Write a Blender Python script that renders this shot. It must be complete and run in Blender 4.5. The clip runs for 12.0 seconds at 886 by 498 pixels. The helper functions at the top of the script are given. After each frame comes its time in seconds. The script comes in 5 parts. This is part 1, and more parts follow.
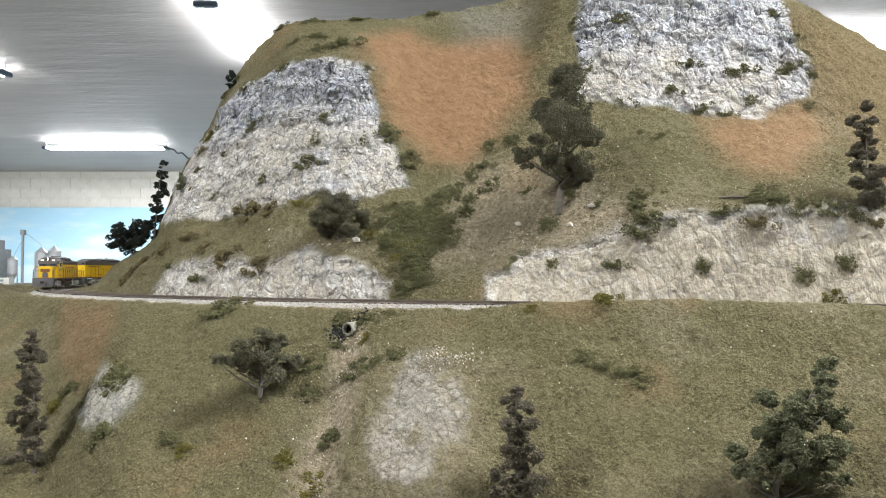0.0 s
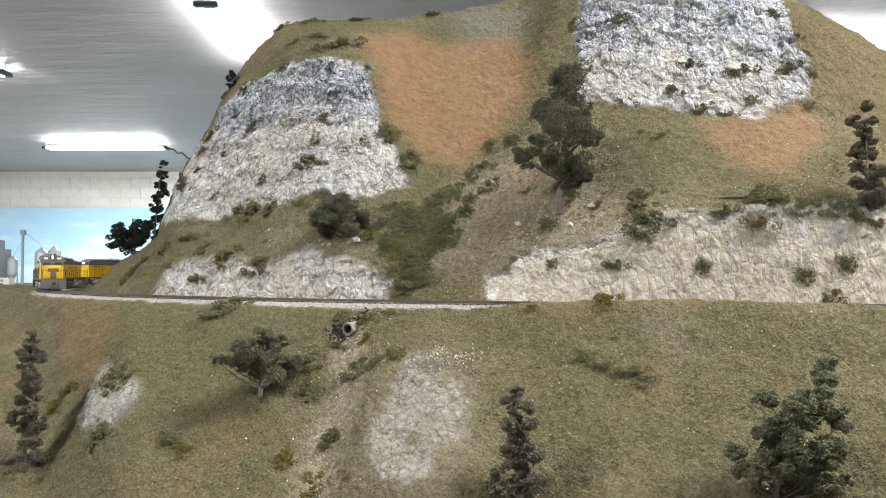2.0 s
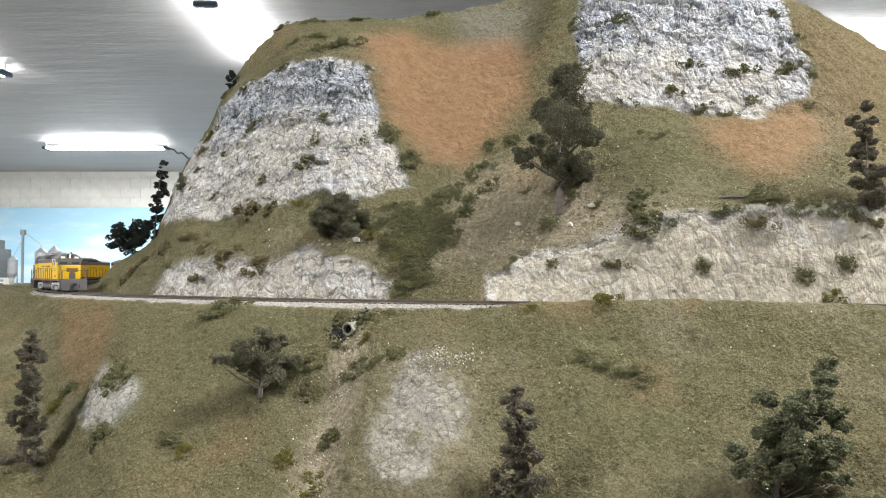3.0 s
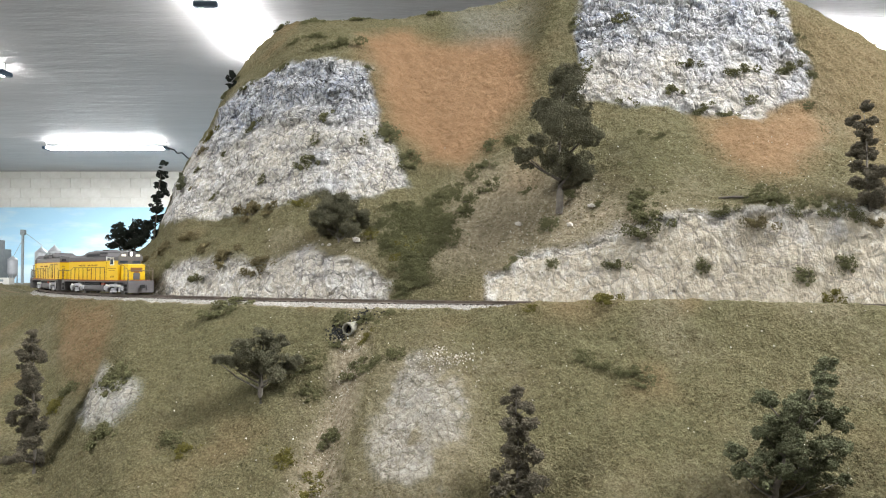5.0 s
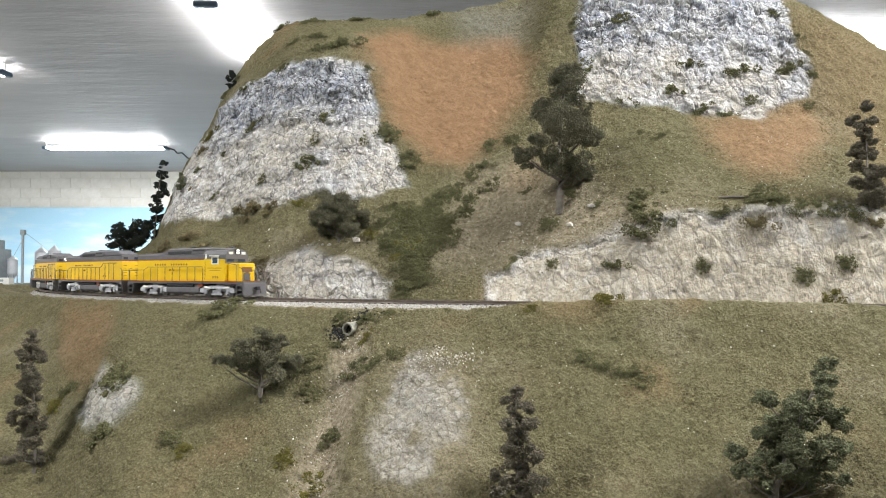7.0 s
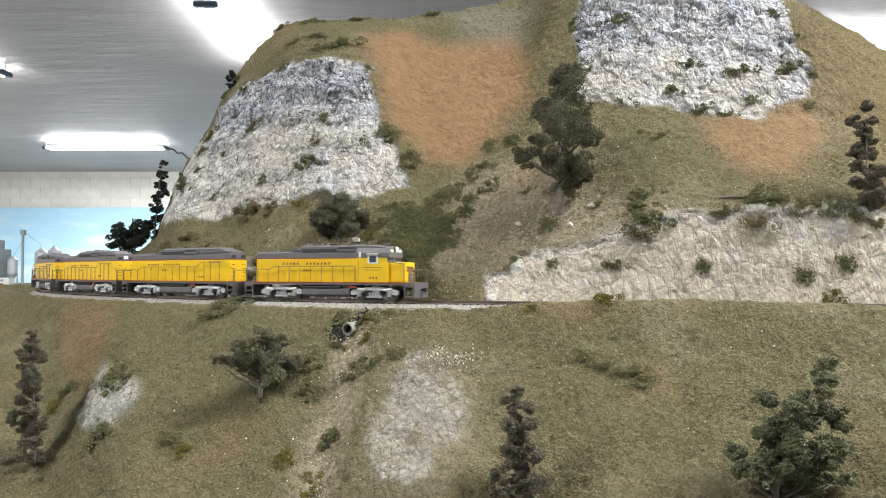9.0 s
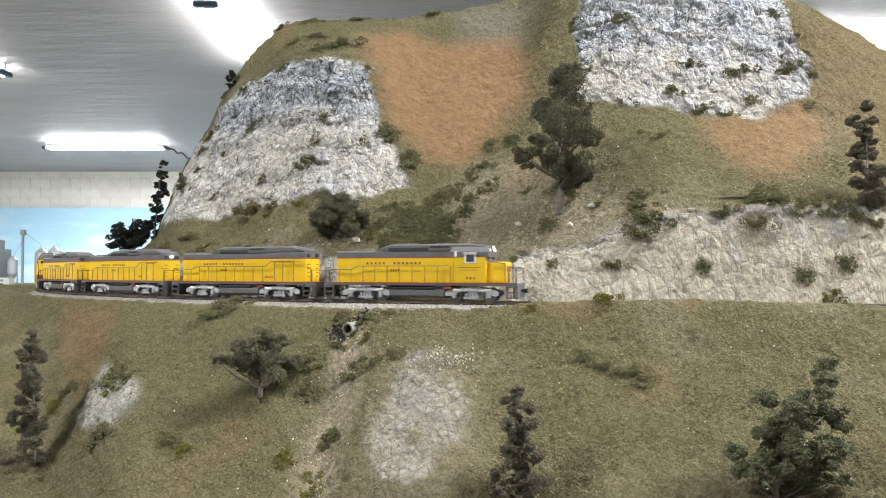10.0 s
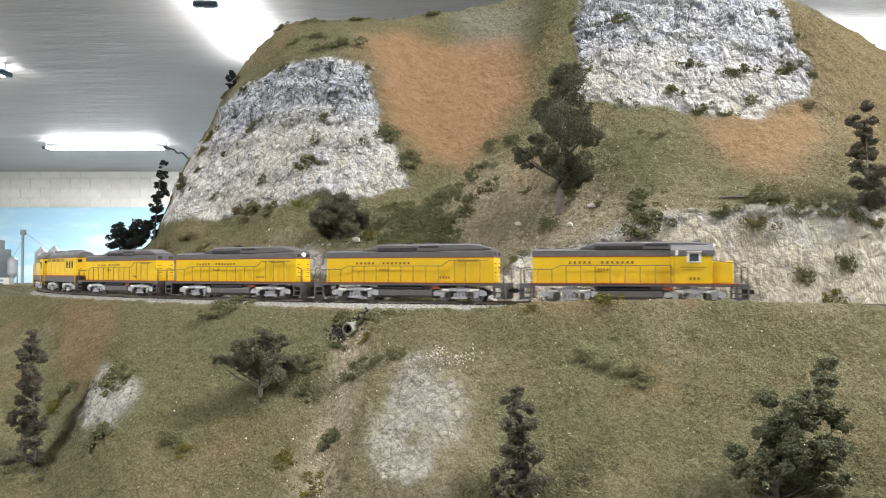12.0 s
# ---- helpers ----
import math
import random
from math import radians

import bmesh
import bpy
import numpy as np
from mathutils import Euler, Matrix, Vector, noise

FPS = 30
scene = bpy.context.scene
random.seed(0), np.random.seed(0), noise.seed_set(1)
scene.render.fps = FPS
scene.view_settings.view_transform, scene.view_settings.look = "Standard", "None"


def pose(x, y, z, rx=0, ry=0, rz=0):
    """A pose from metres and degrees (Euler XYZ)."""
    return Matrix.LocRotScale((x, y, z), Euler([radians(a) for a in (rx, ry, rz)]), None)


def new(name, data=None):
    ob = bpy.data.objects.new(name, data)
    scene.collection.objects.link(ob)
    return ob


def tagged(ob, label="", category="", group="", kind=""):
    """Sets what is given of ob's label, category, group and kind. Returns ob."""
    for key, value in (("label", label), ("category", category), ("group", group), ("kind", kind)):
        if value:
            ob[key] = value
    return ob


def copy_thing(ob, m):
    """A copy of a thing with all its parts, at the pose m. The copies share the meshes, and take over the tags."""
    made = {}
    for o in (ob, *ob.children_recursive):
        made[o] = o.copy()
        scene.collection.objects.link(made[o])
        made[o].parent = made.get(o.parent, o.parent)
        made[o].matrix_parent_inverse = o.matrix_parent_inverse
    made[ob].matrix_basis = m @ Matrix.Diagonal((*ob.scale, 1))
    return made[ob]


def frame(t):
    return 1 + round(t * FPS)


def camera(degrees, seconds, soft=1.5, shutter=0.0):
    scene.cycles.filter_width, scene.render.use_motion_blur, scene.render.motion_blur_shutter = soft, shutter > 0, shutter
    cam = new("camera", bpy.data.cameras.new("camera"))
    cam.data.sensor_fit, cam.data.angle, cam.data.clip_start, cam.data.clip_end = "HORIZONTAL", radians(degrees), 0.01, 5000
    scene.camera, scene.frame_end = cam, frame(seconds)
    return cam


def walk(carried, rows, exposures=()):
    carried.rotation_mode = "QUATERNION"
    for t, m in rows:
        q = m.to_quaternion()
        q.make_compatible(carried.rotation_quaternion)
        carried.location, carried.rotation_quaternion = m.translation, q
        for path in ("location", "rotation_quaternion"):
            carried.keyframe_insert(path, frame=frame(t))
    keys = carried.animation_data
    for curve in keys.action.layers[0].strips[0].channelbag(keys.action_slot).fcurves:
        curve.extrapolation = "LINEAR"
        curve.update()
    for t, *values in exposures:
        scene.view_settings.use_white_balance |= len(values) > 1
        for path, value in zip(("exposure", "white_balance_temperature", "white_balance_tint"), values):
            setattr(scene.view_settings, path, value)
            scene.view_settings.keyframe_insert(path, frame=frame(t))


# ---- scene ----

# ---------------------------------------------------------------- camera
EYE = (0.0, 0.0, 1.25)
cam = camera(61.61, 12.0, 1.0, 0.5)
walk(cam, [(0.0, pose(*EYE, 91.776, 0, 0)), (12.0, pose(*EYE, 91.776, 0, 0))])

# ---------------------------------------------------------------- light
world = bpy.data.worlds.new("room_air")
scene.world = world
world.use_nodes = True
world.node_tree.nodes["Background"].inputs["Color"].default_value = (0.9, 0.95, 1.0, 1)
world.node_tree.nodes["Background"].inputs["Strength"].default_value = 0.03
scene.view_settings.exposure = 0.63
CEILING = 3.29


def tube_light(x, y, length, turn, watts):
    lamp = bpy.data.lights.new("tube_light", "AREA")
    lamp.shape, lamp.size, lamp.size_y, lamp.energy = "RECTANGLE", length, 0.10, watts
    lamp.color = (0.965, 0.985, 1.0)
    ob = new("tube_light", lamp)
    ob.matrix_world = pose(x, y, CEILING - 0.135, 0, 0, turn)
    return ob


# x, y, turn of every ceiling fixture; the tubes run across the room
# the last two are out of view, added to fill in light on the hill
FIXTURES = [(-5.28, 11.6, 0), (-1.72, 6.27, 90), (-5.22, 7.2, 0), (4.0, 6.4, 0), (1.7, 0.1, 0), (-2.4, -0.3, 0), (4.9, 0.2, 0)]
for fx, fy, turn in FIXTURES:
    tube_light(fx, fy, 1.8, turn, 320 if fy > 10 else 90 if fy > 5 else 96)

# ---------------------------------------------------------------- materials
MAT = {}


class Nodes:
    """Short hand for building a node material."""

    def __init__(self, name, rough=0.8, metal=0.0, spec=0.5):
        self.m = bpy.data.materials.new(name)
        self.m.use_nodes = True
        self.t = self.m.node_tree
        self.b = self.t.nodes["Principled BSDF"]
        self.b.inputs["Roughness"].default_value = rough
        self.b.inputs["Metallic"].default_value = metal
        self.b.inputs["Specular IOR Level"].default_value = spec
        MAT[name] = self.m

    def link(self, a, b):
        self.t.links.new(a, b)

    def add(self, kind):
        return self.t.nodes.new(kind)

    def coords(self, sx=1, sy=1, sz=1, turn=(0, 0, 0), kind="Object"):
        c, m = self.add("ShaderNodeTexCoord"), self.add("ShaderNodeMapping")
        m.inputs["Scale"].default_value = (sx, sy, sz)
        m.inputs["Rotation"].default_value = turn
        self.link(c.outputs[kind], m.inputs["Vector"])
        return m.outputs["Vector"]

    def noise(self, vec, scale, detail=3, rough=0.6, warp=0.0):
        n = self.add("ShaderNodeTexNoise")
        n.inputs["Scale"].default_value, n.inputs["Detail"].default_value = scale, detail
        n.inputs["Roughness"].default_value, n.inputs["Distortion"].default_value = rough, warp
        self.link(vec, n.inputs["Vector"])
        return n.outputs["Fac"]

    def cells(self, vec, scale, feature="DISTANCE_TO_EDGE"):
        n = self.add("ShaderNodeTexVoronoi")
        n.feature = feature
        n.inputs["Scale"].default_value = scale
        self.link(vec, n.inputs["Vector"])
        return n.outputs["Distance"]

    def warped(self, vec, scale, amount):
        """vec pushed about by noise."""
        n, k = self.add("ShaderNodeTexNoise"), self.add("ShaderNodeVectorMath")
        n.inputs["Scale"].default_value, n.inputs["Detail"].default_value = scale, 3
        self.link(vec, n.inputs["Vector"])
        k.operation = "MULTIPLY_ADD"
        self.link(n.outputs["Color"], k.inputs[0])
        k.inputs[1].default_value = (amount, amount, amount)
        self.link(vec, k.inputs[2])
        return k.outputs["Vector"]

    def ramp(self, fac, *stops):
        n = self.add("ShaderNodeValToRGB")
        e = n.color_ramp.elements
        while len(e) < len(stops):
            e.new(0.5)
        for el, (p, c) in zip(e, stops):
            el.position = p
            el.color = (*c, 1) if isinstance(c, tuple) else (c, c, c, 1)
        self.link(fac, n.inputs["Fac"])
        return n.outputs["Color"]

    def mix(self, fac, a, b, mode="MIX"):
        n = self.add("ShaderNodeMix")
        n.data_type, n.blend_type = "RGBA", mode
        for sock, v in ((n.inputs[0], fac), (n.inputs[6], a), (n.inputs[7], b)):
            if isinstance(v, (int, float)):
                sock.default_value = v
            elif isinstance(v, tuple):
                sock.default_value = (*v, 1)
            else:
                self.link(v, sock)
        return n.outputs[2]

    def math(self, op, a, b=0.0):
        n = self.add("ShaderNodeMath")
        n.operation = op
        for sock, v in ((n.inputs[0], a), (n.inputs[1], b)):
            if isinstance(v, (int, float)):
                sock.default_value = v
            else:
                self.link(v, sock)
        return n.outputs[0]

    def attr(self, name):
        n = self.add("ShaderNodeAttribute")
        n.attribute_name = name
        return n.outputs["Fac"]

    def color(self, c):
        if isinstance(c, tuple):
            self.b.inputs["Base Color"].default_value = (*c, 1)
        else:
            self.link(c, self.b.inputs["Base Color"])

    def bump(self, height, dist, strength=1.0):
        n = self.add("ShaderNodeBump")
        n.inputs["Distance"].default_value, n.inputs["Strength"].default_value = dist, strength
        self.link(height, n.inputs["Height"])
        self.link(n.outputs["Normal"], self.b.inputs["Normal"])

    def random(self):
        return self.add("ShaderNodeObjectInfo").outputs["Random"]

    def island(self):
        return self.add("ShaderNodeNewGeometry").outputs["Random Per Island"]

    def emit(self, c, strength):
        self.b.inputs["Emission Color"].default_value = (*c, 1)
        self.b.inputs["Emission Strength"].default_value = strength


def plain(name, color, rough=0.7, metal=0.0, vary=0.0, scale=60.0, emit=0.0, bump=0.0):
    n = Nodes(name, rough, metal)
    if vary:
        f = n.noise(n.coords(), scale, 4)
        lo = tuple(c * (1 - vary) for c in color)
        hi = tuple(min(1, c * (1 + vary)) for c in color)
        n.color(n.ramp(f, (0.3, lo), (0.7, hi)))
        if bump:
            n.bump(f, bump)
    else:
        n.color(color)
    if emit:
        n.emit(color, emit)
    return n.m


def landform_material():
    n = Nodes("hillside", 0.95, 0, 0.2)
    v = n.coords()
    # ground foam: olive and tan crumbs
    big, mid = n.noise(v, 9, 4), n.noise(v, 45, 4)
    fine, crumb = n.noise(v, 230, 4, 0.75), n.noise(n.coords(1, 1, 1, (0.4, 0.2, 0.9)), 480, 3, 0.75)
    foam = n.ramp(crumb, (0.30, (0.043, 0.038, 0.016)), (0.46, (0.106, 0.094, 0.046)), (0.58, (0.152, 0.134, 0.071)), (0.74, (0.240, 0.210, 0.126)))
    brown = n.ramp(fine, (0.30, (0.060, 0.044, 0.022)), (0.5, (0.165, 0.122, 0.066)), (0.75, (0.30, 0.235, 0.145)))
    green = n.ramp(fine, (0.30, (0.045, 0.044, 0.020)), (0.5, (0.108, 0.104, 0.050)), (0.75, (0.210, 0.195, 0.105)))
    col = n.mix(n.ramp(mid, (0.52, 0.0), (0.76, 0.40)), foam, brown)
    col = n.mix(n.ramp(big, (0.44, 0.0), (0.68, 0.50)), col, green)
    # bare dirt and fine talus
    dirt = n.ramp(fine, (0.28, (0.13, 0.102, 0.064)), (0.5, (0.26, 0.215, 0.148)), (0.72, (0.42, 0.37, 0.28)))
    col = n.mix(n.attr("dirt"), col, dirt)
    # orange soil, streaked down the slope
    streak = n.noise(n.coords(70, 70, 16), 1.0, 5, 0.65)
    soil = n.ramp(streak, (0.28, (0.225, 0.135, 0.070)), (0.5, (0.262, 0.156, 0.082)), (0.72, (0.300, 0.182, 0.100)))
    soil = n.mix(n.ramp(crumb, (0.34, 0.6), (0.52, 0.0)), soil, (0.165, 0.105, 0.052))
    col = n.mix(n.attr("soil"), col, soil)
    # thin grey overspray
    col = n.mix(n.attr("grey"), col, n.ramp(fine, (0.3, (0.15, 0.14, 0.118)), (0.7, (0.27, 0.26, 0.228))))
    # plaster rock: pale blue-grey wash above, tan below, dark wash in ledges and joints
    warp = n.noise(v, 30, 4, 0.6, 1.5)
    patchy = n.noise(n.coords(1, 1, 0.7, (0.2, 0.1, 0)), 14, 4, 0.6, 0.8)
    tint = n.ramp(warp, (0.30, (0.30, 0.325, 0.385)), (0.42, (0.38, 0.39, 0.415)), (0.56, (0.44, 0.435, 0.415)), (0.72, (0.36, 0.34, 0.295)))
    tint = n.mix(n.ramp(patchy, (0.40, 0.45), (0.56, 0.0)), tint, (0.29, 0.32, 0.395))
    cream = n.ramp(warp, (0.26, (0.315, 0.295, 0.262)), (0.42, (0.36, 0.318, 0.248)), (0.60, (0.41, 0.362, 0.280)), (0.78, (0.335, 0.288, 0.218)))
    cream = n.mix(n.ramp(patchy, (0.34, 0.6), (0.44, 0.0)), cream, (0.36, 0.362, 0.372))
    cream = n.mix(n.ramp(patchy, (0.56, 0.0), (0.66, 0.4)), cream, (0.37, 0.32, 0.24))
    smoothness = n.attr("cream")
    rough_part = n.math("SUBTRACT", 1.0, n.math("MULTIPLY", n.math("POWER", smoothness, 1.5), 0.68))
    rock = n.mix(smoothness, tint, cream)
    fleck = n.ramp(n.noise(n.warped(n.coords(1, 1, 0.7, (0.3, 0.5, 0)), 60, 0.01), 210, 3, 0.6), (0.54, 0.0), (0.66, 0.75))
    rock = n.mix(n.math("MULTIPLY", fleck, rough_part), rock, (0.64, 0.63, 0.60))
    rock = n.mix(n.math("MULTIPLY", n.math("MULTIPLY", n.attr("dry"), 0.6), rough_part), rock, (0.70, 0.70, 0.69))
    fall = n.noise(n.coords(170, 170, 34, (0, 0.12, 0)), 1.0, 4, 0.65, 0.4)
    rock = n.mix(n.math("MULTIPLY", n.ramp(fall, (0.34, 0.45), (0.50, 0.0)), n.math("POWER", rough_part, 4.0)), rock, (0.20, 0.19, 0.175))
    # crack network of the castings, broken up so that only short strokes of it stay
    crumple = n.warped(n.coords(1, 1, 0.8, (0.25, 0.45, 0.2)), 45, 0.022)
    net = n.cells(crumple, 80)
    fine_net = n.cells(n.warped(n.coords(1.1, 1, 0.75, (0.5, 0.2, 0.6)), 80, 0.012), 165)
    keep = n.ramp(n.noise(v, 34, 3), (0.42, 0.0), (0.54, 1.0))
    keep_fine = n.ramp(n.noise(v, 70, 3), (0.46, 0.0), (0.58, 1.0))
    wash = n.math("MULTIPLY", n.ramp(net, (0.02, 1.0), (0.085, 0.0)), keep)
    wash = n.math("MAXIMUM", wash, n.math("MULTIPLY", n.math("MULTIPLY", n.ramp(fine_net, (0.03, 0.8), (0.12, 0.0)), keep_fine), rough_part))
    rock = n.mix(n.math("MULTIPLY", wash, n.math("MULTIPLY", n.math("POWER", rough_part, 0.6), 0.74)), rock, (0.060, 0.060, 0.066))
    ledge = n.noise(n.coords(0.55, 0.55, 2.0, (0.05, 0.16, 0.1)), 26, 5, 0.62, 0.5)
    split = n.ramp(n.math("ABSOLUTE", n.math("SUBTRACT", ledge, 0.52)), (0.003, 1.0), (0.013, 0.0))
    split = n.math("MULTIPLY", split, n.math("MULTIPLY", n.ramp(n.noise(v, 21, 2), (0.46, 0.0), (0.54, 1.0)), rough_part))
    rock = n.mix(n.math("MULTIPLY", split, 0.9), rock, (0.050, 0.051, 0.057))
    rock = n.mix(n.math("MULTIPLY", n.attr("joint"), 0.50), rock, (0.085, 0.082, 0.085))
    rock = n.mix(n.ramp(n.noise(v, 620, 2, 0.7), (0.28, 0.35), (0.44, 0.0)), rock, (0.16, 0.15, 0.14))
    col = n.mix(n.attr("rock"), col, rock)
    n.color(col)
    soft_h = n.math("ADD", n.math("MULTIPLY", crumb, 1.3), n.math("MULTIPLY", fine, 1.3))
    scratch = n.noise(n.coords(1, 1, 0.4, (0.2, 0.6, 0.1)), 330, 4, 0.7, 1.0)
    relief = n.math("ADD", n.math("MINIMUM", n.math("MULTIPLY", net, 4.0), 1.0), n.math("MULTIPLY", n.math("MINIMUM", n.math("MULTIPLY", fine_net, 3.0), 1.0), 0.6))
    rock_h = n.math("ADD", n.math("MULTIPLY", n.math("MULTIPLY", relief, 0.6), rough_part), n.math("ADD", n.math("MULTIPLY", scratch, n.math("MULTIPLY", n.math("POWER", rough_part, 2.0), 0.8)), n.math("MULTIPLY", fine, 0.9)))
    n.bump(n.mix(n.attr("rock"), soft_h, rock_h), 0.0026, 1.0)


landform_material()
plain("white_paint", (0.75, 0.74, 0.70), vary=0.05, scale=4)
_n = Nodes("ceiling_paint", 0.6)
_f = _n.noise(_n.coords(0.5, 1.6, 1), 1.6, 5, 0.6)
_n.color(_n.ramp(_f, (0.3, (0.335, 0.319, 0.311)), (0.7, (0.385, 0.368, 0.36))))
_n.bump(_n.noise(_n.coords(0.6, 2.4, 1), 2.2, 6, 0.6), 0.02)
plain("floor_concrete", (0.2, 0.2, 0.19), vary=0.15, scale=2)
plain("loco_yellow", (0.72, 0.462, 0.010), 0.38, vary=0.05, scale=90)
plain("loco_grey", (0.112, 0.105, 0.107), 0.55, vary=0.12, scale=120)
plain("loco_dark", (0.022, 0.022, 0.024), 0.6, vary=0.2, scale=200)
plain("loco_red", (0.24, 0.05, 0.02), 0.45)
plain("loco_rail", (0.13, 0.10, 0.07), 0.55)
plain("truck_silver", (0.50, 0.50, 0.53), 0.35, 0.4, vary=0.25, scale=260)
plain("letter_paint", (0.20, 0.08, 0.02), 0.6)
plain("window_glass", (0.05, 0.07, 0.09), 0.08)
plain("cab_white", (0.78, 0.77, 0.70), 0.5)
plain("headlight", (1.0, 0.97, 0.88), 0.3, emit=5)
plain("wheel_steel", (0.20, 0.19, 0.18), 0.35, 0.9)
plain("rail_steel", (0.20, 0.165, 0.14), 0.4, 0.7, vary=0.25, scale=80)
plain("tie_wood", (0.055, 0.042, 0.032), 0.85, vary=0.35, scale=300)
_n = Nodes("ballast", 0.9)
_n.color(_n.ramp(_n.island(), (0.0, (0.14, 0.125, 0.112)), (0.35, (0.27, 0.25, 0.23)), (0.7, (0.40, 0.38, 0.35)), (1.0, (0.52, 0.50, 0.47))))
plain("ballast_bed", (0.30, 0.28, 0.25), 0.95, vary=0.5, scale=800, bump=0.001)
plain("truck_light", (0.52, 0.52, 0.545), 0.32, 0.3, vary=0.25, scale=300)
plain("tube", (0.965, 0.985, 1.0), emit=50)

# ---------------------------------------------------------------- plan of the layout
RAIL = 1.2234                      # top of the rails
# curvature of the track along its length, from the far side of the hill to the aisle
K_AT = [-1.9, -1.1, -0.8, -0.5, -0.2, 0.1, 0.4, 0.9]
K_IS = [1.806, 1.806, 1.955, 0.716, 0.991, 0.597, 0.606, 0.643]
TS = np.linspace(-1.9, 0.9, 1121)
_k = np.interp(TS, K_AT, K_IS)
_step, _mid = TS[1] - TS[0], int(np.argmin(abs(TS)))
TH = np.concatenate([[0], np.cumsum((_k[1:] + _k[:-1]) / 2 * _step)])
TH += -0.374 - TH[_mid]
TX = np.concatenate([[0], np.cumsum((np.cos(TH)[1:] + np.cos(TH)[:-1]) / 2 * _step)])
TY = np.concatenate([[0], np.cumsum((np.sin(TH)[1:] + np.sin(TH)[:-1]) / 2 * _step)])
TX += -0.0787 - TX[_mid]
TY += 0.7193 - TY[_mid]


def track_at(s):
    return np.interp(s, TS, TX), np.interp(s, TS, TY), np.interp(s, TS, TH)


def from_track(x, y):
    """Signed distance from the track (uphill side positive) and the place along it."""
    x, y = np.asarray(x, float).ravel(), np.asarray(y, float).ravel()
    n, s = np.empty_like(x), np.empty_like(x)
    for i in range(0, len(x), 20000):
        dx, dy = x[i:i + 20000, None] - TX[None, ::4], y[i:i + 20000, None] - TY[None, ::4]
        j = np.argmin(dx * dx + dy * dy, axis=1) * 4
        ax, ay = x[i:i + 20000] - TX[j], y[i:i + 20000] - TY[j]
        n[i:i + 20000] = -np.sin(TH[j]) * ax + np.cos(TH[j]) * ay
        s[i:i + 20000] = TS[j] + np.cos(TH[j]) * ax + np.sin(TH[j]) * ay
    return n, s


def hash3(i, j, k, seed):
    h = (i * 374761393 + j * 668265263 + k * 1442695041 + seed * 974634721) & 0xFFFFFFFF
    h = ((h ^ (h >> 13)) * 1274126177) & 0xFFFFFFFF
    return ((h ^ (h >> 16)) & 0xFFFFFF) / 0xFFFFFF


def vnoise(x, y, z, seed=0):
    """Smooth value noise, -1 to 1."""
    xi, yi, zi = np.floor(x).astype(np.int64), np.floor(y).astype(np.int64), np.floor(z).astype(np.int64)
    fx, fy, fz = x - xi, y - yi, z - zi
    fx, fy, fz = fx * fx * (3 - 2 * fx), fy * fy * (3 - 2 * fy), fz * fz * (3 - 2 * fz)
    out = 0
    for a in (0, 1):
        for b in (0, 1):
            for c in (0, 1):
                w = (fx if a else 1 - fx) * (fy if b else 1 - fy) * (fz if c else 1 - fz)
                out = out + w * hash3(xi + a, yi + b, zi + c, seed)
    return out * 2 - 1


def fbm(x, y, z, scale, octaves=3, seed=0):
    out, amp, total = 0, 1.0, 0.0
    for o in range(octaves):
        f = 2.0 ** o / scale
        out = out + amp * vnoise(x * f, y * f, z * f, seed + o)
        total += amp
        amp *= 0.5
    return out / total


def smooth(a, b, x):
    t = np.clip((x - a) / (b - a), 0, 1)
    return t * t * (3 - 2 * t)


def spline(x, xs, ys):
    """Smooth curve through a few values."""
    xs, ys = np.asarray(xs, float), np.asarray(ys, float)
    m = np.gradient(ys, xs)
    d = np.diff(ys) / np.diff(xs)
    m[1:-1] = np.where(d[1:] * d[:-1] <= 0, 0, 2 * d[1:] * d[:-1] / (d[1:] + d[:-1] + 1e-12))
    x = np.clip(x, xs[0], xs[-1])
    i = np.clip(np.searchsorted(xs, x) - 1, 0, len(xs) - 2)
    h = xs[i + 1] - xs[i]
    t = (x - xs[i]) / h
    return ((2 * t**3 - 3 * t**2 + 1) * ys[i] + (t**3 - 2 * t**2 + t) * h * m[i]
            + (-2 * t**3 + 3 * t**2) * ys[i + 1] + (t**3 - t**2) * h * m[i + 1])


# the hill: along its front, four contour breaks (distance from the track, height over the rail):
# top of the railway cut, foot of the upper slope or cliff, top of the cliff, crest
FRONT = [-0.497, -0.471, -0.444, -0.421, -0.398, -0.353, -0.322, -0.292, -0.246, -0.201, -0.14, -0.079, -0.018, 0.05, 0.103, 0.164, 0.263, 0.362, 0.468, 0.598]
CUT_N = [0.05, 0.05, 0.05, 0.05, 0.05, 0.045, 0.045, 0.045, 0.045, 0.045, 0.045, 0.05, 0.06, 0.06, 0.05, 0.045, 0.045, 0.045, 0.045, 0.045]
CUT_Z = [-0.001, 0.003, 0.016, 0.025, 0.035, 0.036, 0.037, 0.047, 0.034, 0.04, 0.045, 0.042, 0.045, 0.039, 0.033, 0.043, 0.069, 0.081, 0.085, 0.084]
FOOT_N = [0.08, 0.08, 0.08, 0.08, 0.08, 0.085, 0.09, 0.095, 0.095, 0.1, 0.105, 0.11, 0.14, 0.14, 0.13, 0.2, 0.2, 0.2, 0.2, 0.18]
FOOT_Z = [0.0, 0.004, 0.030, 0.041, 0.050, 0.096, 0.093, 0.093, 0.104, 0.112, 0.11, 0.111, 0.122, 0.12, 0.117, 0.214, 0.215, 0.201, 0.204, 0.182]
